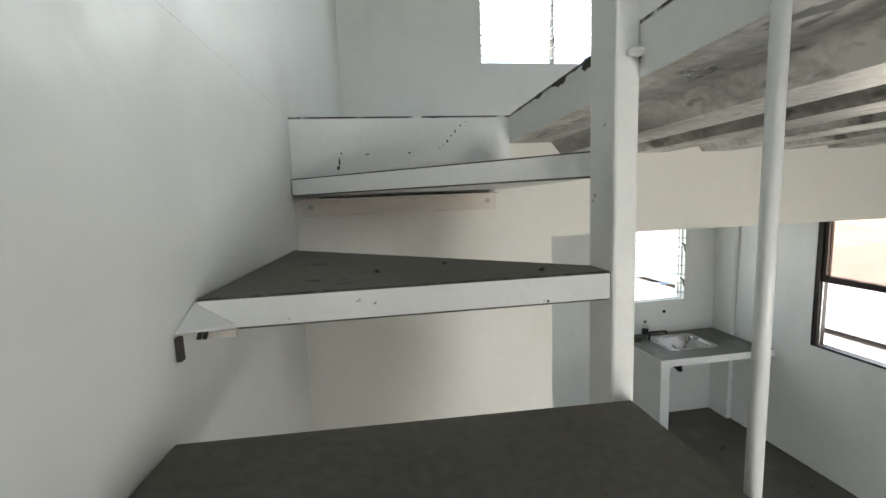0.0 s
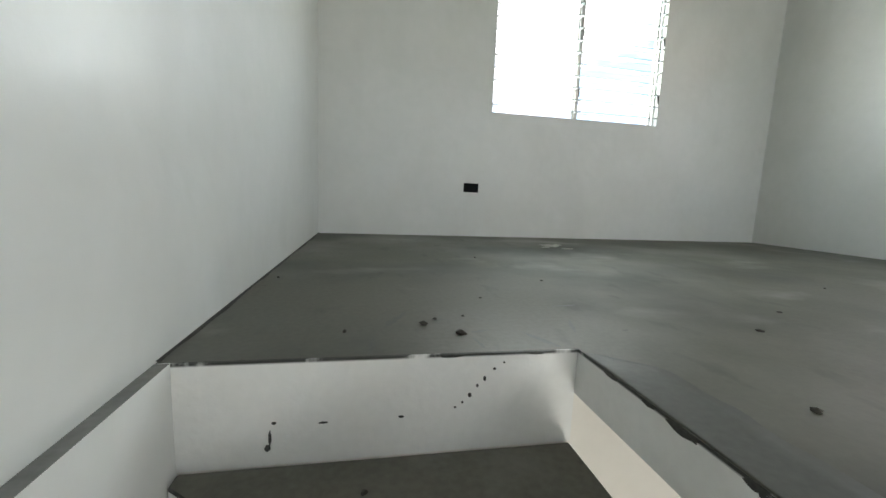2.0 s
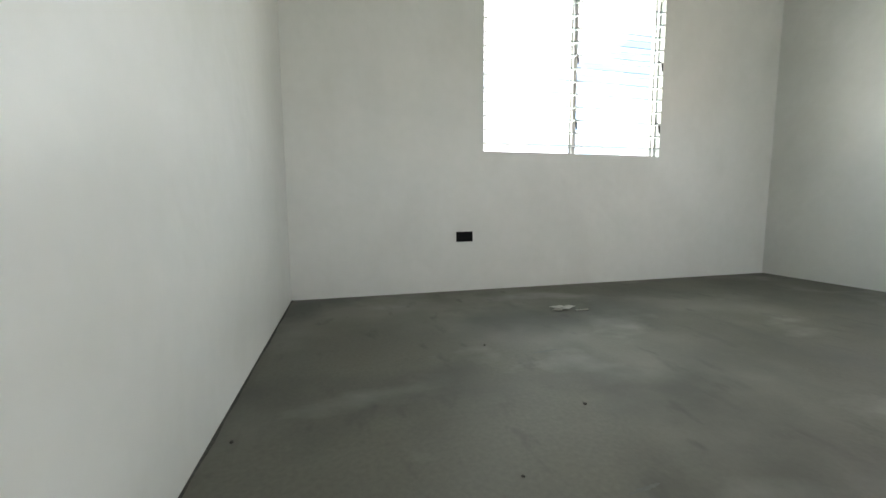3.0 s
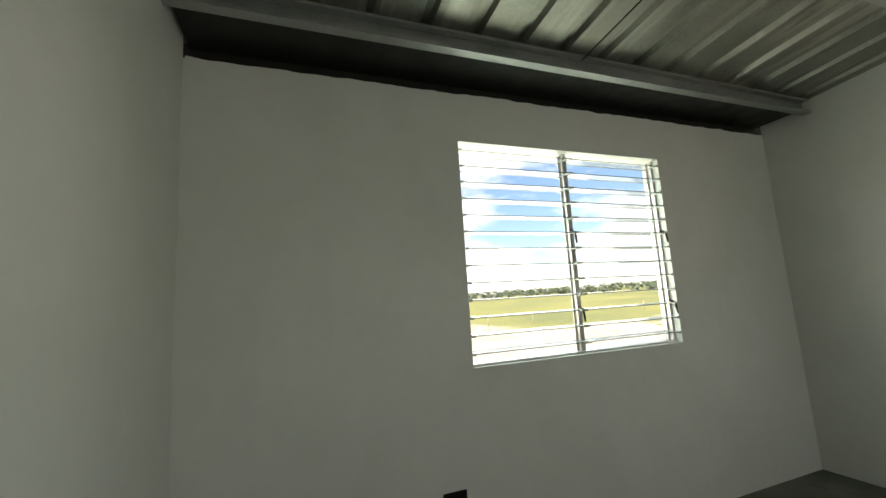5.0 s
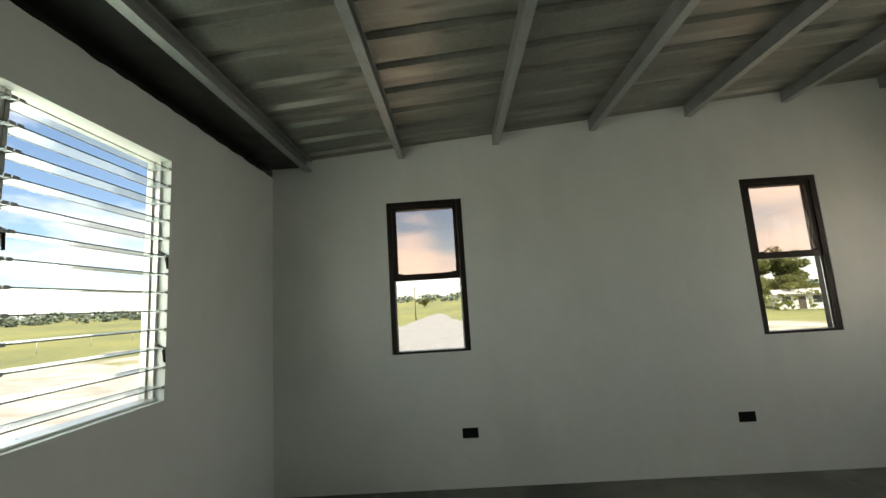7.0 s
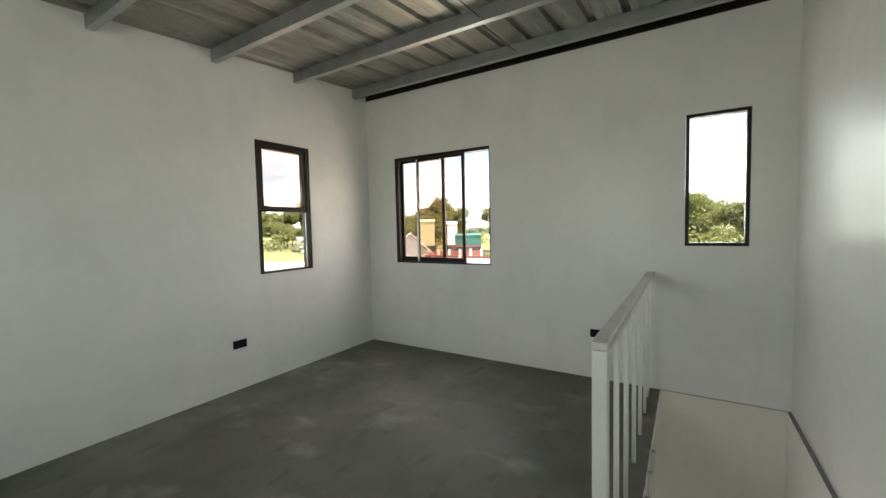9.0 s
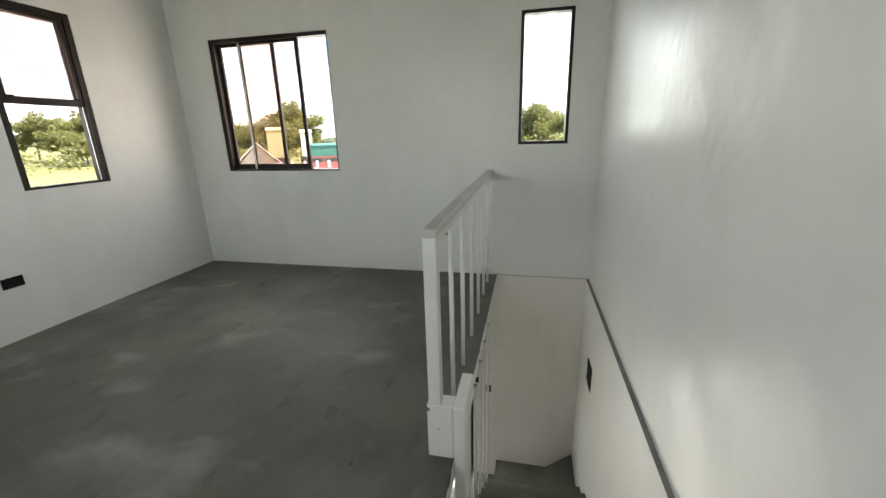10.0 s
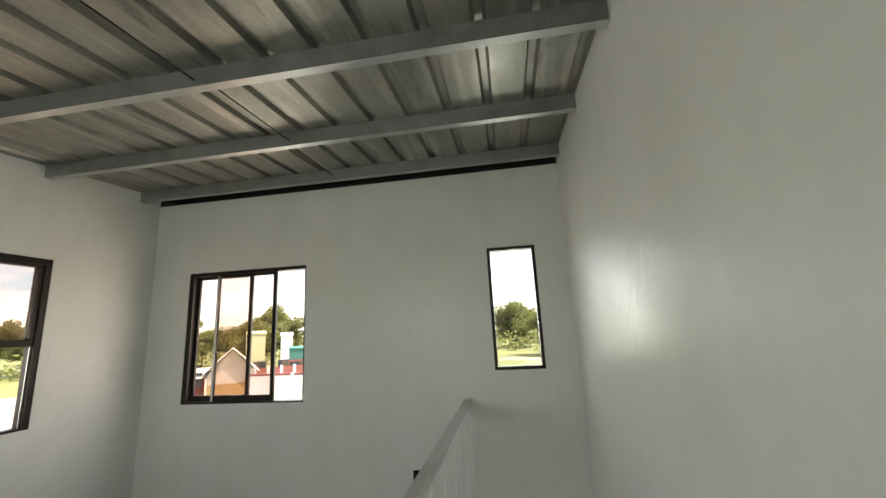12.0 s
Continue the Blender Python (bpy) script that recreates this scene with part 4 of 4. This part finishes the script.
bm = bmesh.new()
rows = []
for i in range(25):
    k = i / 24
    w = 0.118 * min(1, 5 * k, 7 * (1 - k)) + 0.012 * noise.noise(Vector((9 * k, 4, 0)))
    x0, y = HX + 0.003, 2.235 + 0.62 * k
    rows.append([bm.verts.new((x0 + w * j / 3 if j < 4 else x0 + w + 0.002, y + 0.004 * noise.noise(Vector((k * 20, j, 2))), F + (0.0022 if j < 4 else -0.001))) for j in range(5)])
for p, q in zip(rows, rows[1:]):
    for j in range(4):
        bm.faces.new((p[j], p[j + 1], q[j + 1], q[j])).smooth = True
thing("floor_patch", bm, M_PATCH, "dark smooth mortar patch along the stair opening", "floor", kind="structure")


def smear(x, y, length, width, turn, seed):
    """A thin dark trowel mark left on the floor."""
    rnd, bm, n = random.Random(seed), bmesh.new(), 12
    left, right = [], []
    for k in range(n + 1):
        w = width * math.sin(math.pi * (0.06 + 0.88 * k / n)) * rnd.uniform(0.45, 1.1)
        c = length * (k / n - 0.5)
        left.append(bm.verts.new((c, w / 2 + rnd.uniform(-0.2, 0.2) * width, 0.0)))
        right.append(bm.verts.new((c, -w / 2, 0.0)))
    for k in range(n):
        bm.faces.new((right[k], right[k + 1], left[k + 1], left[k]))
    ob = new("trowel_mark", mesh_of("trowel_mark", bm, M_PATCH))
    ob.parent = floor_ob
    ob.matrix_basis = pose(x, y, F + 0.0012, 0, 0, turn)
    return tagged(ob, "dark trowel mark in the screed")


for k, (x, y, length, width, turn) in enumerate(((0.42, 3.10, 0.13, 0.028, 62), (0.613, 3.0, 0.05, 0.02, 20), (0.735, 2.94, 0.12, 0.02, 118), (0.53, 3.09, 0.05, 0.008, 5), (0.59, 2.925, 0.07, 0.012, 96),
                                                   (0.983, 2.98, 0.02, 0.012, 10), (0.36, 2.93, 0.09, 0.018, 85), (0.86, 3.02, 0.10, 0.016, 70), (0.93, 3.2, 0.09, 0.014, 8), (1.12, 3.97, 0.16, 0.02, 4))):
    smear(x, y, length, width, turn, 70 + k)


# ---- outdoors ----
def ground_z(x, y):
    d = math.hypot(x - 2, y - 2.5)
    k = min(1, max(0, (d - 7) / 20))
    far = max(0, min(260, d - 70)) * 0.036
    side = min(1, max(0, ((x - 2) + (y - 2.5) * 1.4) / (d + 1) + 0.35)) if d > 1 else 0
    return G - 0.12 + far * side + k * (0.5 * noise.noise(Vector((x, y, 0)) * 0.07) + 0.22 * noise.noise(Vector((x, y, 3)) * 0.3) - 0.2)


cs = [math.sinh(i / 46 * 6.6) / math.sinh(6.6) * 2200 for i in range(-46, 47)]
bm = bmesh.new()
grid = [[bm.verts.new((2 + x, 2.5 + y, ground_z(2 + x, 2.5 + y))) for y in cs] for x in cs]
for i in range(len(cs) - 1):
    for j in range(len(cs) - 1):
        bm.faces.new((grid[i][j], grid[i + 1][j], grid[i + 1][j + 1], grid[i][j + 1])).smooth = True
thing("ground", bm, M_GROUND, "green field with bare pale sandy soil near the house", "ground", kind="structure")
# bare soil round the house, fading raggedly into the grass
n, l = M_GROUND.node_tree.nodes, M_GROUND.node_tree.links
gb = n[M_GROUND["bsdf"]]
under = gb.inputs["Base Color"].links[0].from_socket
co = n.new("ShaderNodeTexCoord")
ln = n.new("ShaderNodeVectorMath")
ln.operation = "LENGTH"
sh = n.new("ShaderNodeVectorMath")
sh.operation = "SUBTRACT"
sh.inputs[1].default_value = (2, 12, 0)
l.new(co.outputs["Object"], sh.inputs[0])
l.new(sh.outputs[0], ln.inputs[0])
tn = n.new("ShaderNodeTexNoise")
tn.inputs["Scale"].default_value, tn.inputs["Detail"].default_value = 0.06, 7
l.new(co.outputs["Object"], tn.inputs["Vector"])
ma = n.new("ShaderNodeMath")
ma.operation = "MULTIPLY_ADD"
ma.inputs[1].default_value = -110
l.new(tn.outputs["Fac"], ma.inputs[0])
l.new(ln.outputs["Value"], ma.inputs[2])
mr = n.new("ShaderNodeMapRange")
mr.inputs[1].default_value, mr.inputs[2].default_value = -6, 6
l.new(ma.outputs[0], mr.inputs[0])
sn = n.new("ShaderNodeTexNoise")
sn.inputs["Scale"].default_value, sn.inputs["Detail"].default_value = 0.5, 8
l.new(co.outputs["Object"], sn.inputs["Vector"])
sr = n.new("ShaderNodeValToRGB")
sr.color_ramp.elements[0].position, sr.color_ramp.elements[1].position = 0.35, 0.65
sr.color_ramp.elements[0].color, sr.color_ramp.elements[1].color = (0.23, 0.208, 0.172, 1), (0.40, 0.365, 0.315, 1)
l.new(sn.outputs["Fac"], sr.inputs["Fac"])
gx = n.new("ShaderNodeMix")
gx.data_type = "RGBA"
l.new(mr.outputs[0], gx.inputs[0])
l.new(sr.outputs["Color"], gx.inputs[6])
l.new(under, gx.inputs[7])
l.new(gx.outputs[2], gb.inputs["Base Color"])

# gravel road running east
bm = bmesh.new()
rows = []
for i in range(41):
    d = 7 + i * 2.6
    c, w = 8.8 - 0.9 * math.exp(-d / 20), min(9.5, 0.25 + (111 - d) * 0.19)
    rows.append([bm.verts.new((d + 0.8, c + w * k / 4 + 0.25 * noise.noise(Vector((d, k, 5))), ground_z(d + 0.8, c + w * k / 4) + (0.12 if abs(k) < 4 else -0.05))) for k in range(-4, 5)])
for p, q in zip(rows, rows[1:]):
    for k in range(8):
        bm.faces.new((p[k], q[k], q[k + 1], p[k + 1])).smooth = True
thing("road", bm, M_GRAVEL, "pale grey gravel road across the field", "road", kind="structure")


def mound(at, rx, ry, h, label):
    bm = bmesh.new()
    n1, n2 = 14, 28
    rings = []
    for i in range(n1 + 1):
        k = i / n1
        rings.append([bm.verts.new((rx * k * math.cos(2 * math.pi * j / n2), ry * k * math.sin(2 * math.pi * j / n2),
                      h * max(0, (1 - k) ** 0.9) * (1 + 0.25 * noise.noise(Vector((4 * k * math.cos(2 * math.pi * j / n2), 4 * k * math.sin(2 * math.pi * j / n2), at[0])))) - 0.25 * k)) for j in range(n2)])
    for p, q in zip(rings[1:], rings[2:]):
        for j in range(n2):
            bm.faces.new((p[j], q[j], q[(j + 1) % n2], p[(j + 1) % n2])).smooth = True
    top = rings[0][0]
    for j in range(n2):
        bm.faces.new((top, rings[1][j], rings[1][(j + 1) % n2])).smooth = True
    for v in rings[0][1:]:
        bm.verts.remove(v)
    ob = thing("soil_mound", bm, M_SAND, label, "mound", "soil mounds")
    ob.matrix_basis = pose(at[0], at[1], ground_z(*at), 0, 0, at[0] * 20)


for x, y, rx, ry, h in ((16, 30, 7, 4, 0.9), (27, 38, 9, 5, 1.1), (8, 34, 6, 4, 0.8), (30, 26, 7, 4, 0.9), (20, 48, 8, 4, 0.9), (40, 44, 9, 5, 1.0), (4, 22, 4, 3, 0.6)):
    mound((x, y), rx, ry, h, "low heap of pale sandy soil beside the field")


def fence_post(x, y):
    z = ground_z(x, y)
    thing("fence_post", rod((x, y, z - 0.1), (x, y, z + 1.7), 0.05, 0.045, 8), M_TIN, "thin grey fence post in the field", "post", "field fence posts")


for k in range(14):
    fence_post(-6 + 9 * k, 62 + 0.4 * k)


def utility_pole(x, y, h):
    z = ground_z(x, y)
    ob = empty("utility_pole", (x, y, z), "slim grey utility pole standing in the field", "pole")
    part("shaft", rod((x, y, z - 0.3), (x, y, z + h), 0.13, 0.08, 10), M_BARK, ob)
    part("crossarm", boxes((x - 0.05, x + 0.05, y - 0.7, y + 0.7, z + h - 0.6, z + h - 0.48)), M_BARK, ob)


utility_pole(92, 13.2, 7.6)
utility_pole(110, 60, 6.5)
utility_pole(30, 120, 6.5)


def leaf_cloud(bm, c, r, n, size, flat=0.8):
    for _ in range(n):
        d = Vector((random.gauss(0, 1), random.gauss(0, 1), random.gauss(0, 1)))
        d = d.normalized() * (random.random() ** 0.4)
        p = c + Vector((d.x * r, d.y * r, d.z * r * flat))
        a = Vector((random.gauss(0, 1), random.gauss(0, 1), random.gauss(0, 0.6))).normalized()
        b = a.cross(Vector((random.gauss(0, 1), random.gauss(0, 1), random.gauss(0, 1)))).normalized()
        s = size * random.uniform(0.6, 1.3)
        v = [bm.verts.new(p + a * s * i + b * s * 0.6 * j) for i, j in ((-1, 0), (0, -1), (1, 0), (0, 1))]
        bm.faces.new(v)


def tree(name, height, spread, label, seed, low=0.35):
    random.seed(seed)
    ob = empty(name, (0, 0, 0), label, "tree", "trees beyond the house")
    bm = bmesh.new()
    fork = Vector((random.uniform(-0.2, 0.2), random.uniform(-0.2, 0.2), height * 0.32))
    rod((0, 0, -0.2), fork, 0.16 * height / 6, 0.11 * height / 6, 10, bm, False)
    tips = []
    for k in range(7):
        g = k * 2.4 + random.uniform(-0.4, 0.4)
        e = fork + Vector((math.cos(g) * spread * random.uniform(0.35, 0.7), math.sin(g) * spread * random.uniform(0.35, 0.7), height * random.uniform(0.18, 0.5)))
        rod(fork, e, 0.07 * height / 6, 0.025, 7, bm, False)
        tips.append(e)
        for _ in range(2):
            f = e + Vector((random.uniform(-0.4, 0.4) * spread, random.uniform(-0.4, 0.4) * spread, random.uniform(-0.05, 0.2) * height))
            rod(e, f, 0.025, 0.01, 5, bm, False)
            tips.append(f)
    part("trunk", bm, M_BARK, ob, "brown branching trunk")
    bm = bmesh.new()
    for e in tips:
        leaf_cloud(bm, e, spread * random.uniform(0.24, 0.38), 260, 0.11 * height / 6 + 0.04)
    for _ in range(18 if low > 0.2 else 40):
        d = Vector((random.gauss(0, 0.42) * spread, random.gauss(0, 0.42) * spread, height * random.uniform(low, 0.92)))
        leaf_cloud(bm, d, spread * random.uniform(0.22, 0.36), 240, 0.11 * height / 6 + 0.04)
    part("crown", bm, M_LEAF, ob, "uneven crown of small green leaves")
    return ob


t1 = tree("tree", 6.6, 3.6, "leafy round-crowned tree standing in the field", 3, 0.13)
t1.matrix_basis = pose(-1.3, -88, -0.6) @ Matrix.Scale(1.55, 4)
t2 = tree("tree", 8.5, 3.6, "tall leafy tree with uneven crown", 5)
t2.matrix_basis = pose(34, -52, -0.3)
t3 = tree("tree", 6.0, 3.2, "broad leafy tree with low crown", 9)
t3.matrix_basis = pose(30, -40, -0.3)
for k, (x, y, s, src) in enumerate(((22, -50, 1.0, t3), (27, -58, 0.95, t2), (41, -50, 1.05, t3), (44, -62, 1.1, t2), (56, -62, 1.0, t3), (62, -58, 1.0, t2), (68, -52, 0.9, t3), (66, -66, 1.1, t2),
                                    (80, -52, 1.0, t3), (88, -60, 1.1, t2), (84, -44, 0.9, t3), (-6, -60, 1.1, t3), (-12, -66, 1.1, t1), (17, -66, 1.0, t3), (92, -44, 1.0, t3), (98, -36, 1.0, t2), (76, -52, 0.8, t3), (86, -66, 1.25, t2), (82, -58, 0.85, t3), (96, -58, 1.1, t2), (148, 15.5, 0.6, t3))):
    copy_thing(src, pose(x, y, ground_z(x, y) - 0.15, 0, 0, 67 * k) @ Matrix.Scale(s, 4))

random.seed(21)
bm = bmesh.new()
for k in range(1500):
    g = radians(-80 + 260 * random.random())
    d = random.uniform(210, 330)
    h = random.uniform(1.5, 4.2)
    leaf_cloud(bm, Vector((2 + d * math.cos(g), 2.5 + d * math.sin(g), ground_z(2 + d * math.cos(g), 2.5 + d * math.sin(g)) + h * 0.45)), h * 0.8, 46, 0.7, 0.65)
thing("far_woods", bm, M_LEAF2, "low dark green, haze-tinted tree line at the far edge of the field", "trees", kind="stuff")
bm = bmesh.new()
for k in range(260):
    g = radians(-175 + 150 * random.random())
    d = random.uniform(75, 120)
    h = random.uniform(1.5, 4.0)
    leaf_cloud(bm, Vector((2 + d * math.cos(g), 2.5 + d * math.sin(g), ground_z(2 + d * math.cos(g), 2.5 + d * math.sin(g)) + h * 0.5)), h * 0.9, 60, 0.38, 0.7)
thing("hedge_woods", bm, M_LEAF, "dense green bushes and trees behind the houses", "bushes", kind="stuff")


def house(at, turn, w, d, h, wall_mats, roof_mat, rise, label, o=0.4):
    """A small single-storey house: two-tone walls, gable roof with overhang, door and windows."""
    ob = empty("house", at, label, "house", "houses beyond the yard")
    split = h * 0.66
    pieces = [("wall", boxes((-w / 2, w / 2, -d / 2, d / 2, -0.3, split)), wall_mats[0]),
              ("upper_wall", boxes((-w / 2, w / 2, -d / 2, d / 2, split, h)), wall_mats[1])]
    bm = bmesh.new()
    for k in (0, 0.06):
        a = [bm.verts.new(p) for p in ((-w / 2 - o, -d / 2 - o, h - 0.15 + k), (w / 2 + o, -d / 2 - o, h - 0.15 + k), (w / 2 + o, 0, h + rise + k), (-w / 2 - o, 0, h + rise + k),
                                       (-w / 2 - o, d / 2 + o, h - 0.15 + k), (w / 2 + o, d / 2 + o, h - 0.15 + k))]
        bm.faces.new((a[0], a[1], a[2], a[3])), bm.faces.new((a[3], a[2], a[5], a[4]))
    pieces.append(("roof", bm, roof_mat))
    for x in (-w / 2, w / 2):
        bm = bmesh.new()
        bm.faces.new([bm.verts.new(p) for p in ((x, -d / 2, h), (x, d / 2, h), (x, 0, h + rise))])
        pieces.append(("gable", bm, wall_mats[1]))
    for x in (-w * 0.3, w * 0.3):
        pieces.append(("window", boxes((x - 0.5, x + 0.5, d / 2, d / 2 + 0.04, 0.9, 2.0)), M_DARKIN))
    pieces.append(("door", boxes((-0.45, 0.45, d / 2, d / 2 + 0.05, 0.0, 2.0)), M_BARK))
    for nm, bm, mat in pieces:
        part(nm, bm, mat, ob).matrix_parent_inverse = Matrix.Identity(4)
    ob.matrix_basis = pose(*at, 0, 0, turn)
    return ob


house((22.1, -25.3, -0.4), -53, 5.0, 3.0, 2.1, (M_TAN, M_PALE), M_OUT, 1.65, "small tan house with pale gable and white roof")
house((27.0, -25.6, -0.4), 43, 3.4, 3.5, 1.7, (M_RED, M_RED), M_PALE, 0.5, "low house with dull red walls and pale roof")
# house shape added where a sunlit tree stands, its sunlight in the colour
house((28.6, -37.6, -0.4), 34, 1.9, 3, 5.0, (M_SUNLIT_YELLOW, M_SUNLIT_YELLOW), M_SUNLIT_YELLOW, 0.2, "narrow yellow house-shaped block in place of a sunlit tree", 0.06)
house((26.2, -39.8, -0.4), 31, 1.2, 3, 4.7, (M_OUT, M_OUT), M_OUT, 0.2, "narrow white two-storey house among the trees", 0.06)
house((22.0, -36.2, -0.4), 29, 2.9, 3, 3.3, (M_RED, M_TEAL), M_TEAL, 0.1, "small house with red and green walls", 0.06)
lane = empty("boundary_wall", (22.6, -33.0, -0.4), "low dull red boundary wall with white pillars", "wall")
for k in range(6):
    a, b = Vector((25.6, -31.2, 0)).lerp(Vector((19.6, -34.8, 0)), k / 6), Vector((25.6, -31.2, 0)).lerp(Vector((19.6, -34.8, 0)), (k + 1) / 6)
    q = (b - a).normalized()
    side = Vector((-q.y, q.x, 0)) * 0.06
    part("panel", prism([(v.x, v.y) for v in (a + q * 0.13 - side, b - q * 0.13 - side, b - q * 0.13 + side, a + q * 0.13 + side)], -0.6, 1.25), M_RED, lane)
    part("pillar", prism([(v.x, v.y) for v in (b - q * 0.12 - side * 1.6, b + q * 0.12 - side * 1.6, b + q * 0.12 + side * 1.6, b - q * 0.12 + side * 1.6)], -0.6, 1.4), M_OUT, lane)
wallob = empty("yard_wall", (11, -20, -0.4), "white plastered yard wall with dull red coping", "wall")
for k in range(5):
    x0 = 2.0 + k * 3.0
    part("panel", boxes((x0, x0 + 2.8, -20.1, -19.95, -0.6, 1.72)), M_OUT, wallob)
    part("pillar", boxes((x0 + 2.8, x0 + 3.0, -20.15, -19.9, -0.6, 1.86)), M_OUT, wallob)
    part("coping", boxes((x0, x0 + 2.8, -20.14, -19.91, 1.72, 1.86)), M_RED, wallob, "dull red coping")

h3 = house((105, 215, ground_z(105, 215)), 15, 9, 6, 2.4, (M_TIN, M_TIN), M_TIN, 0.8, "far grey house at the edge of the field")
for x, y, a in ((150, 190, 30), (45, 240, 5), (235, 40, 80)):
    copy_thing(h3, pose(x, y, ground_z(x, y), 0, 0, a))
h4 = house((66, -51, ground_z(66, -51)), 60, 6, 5, 2.4, (M_OUT, M_OUT), M_TIN, 0.6, "small white hut under the trees")
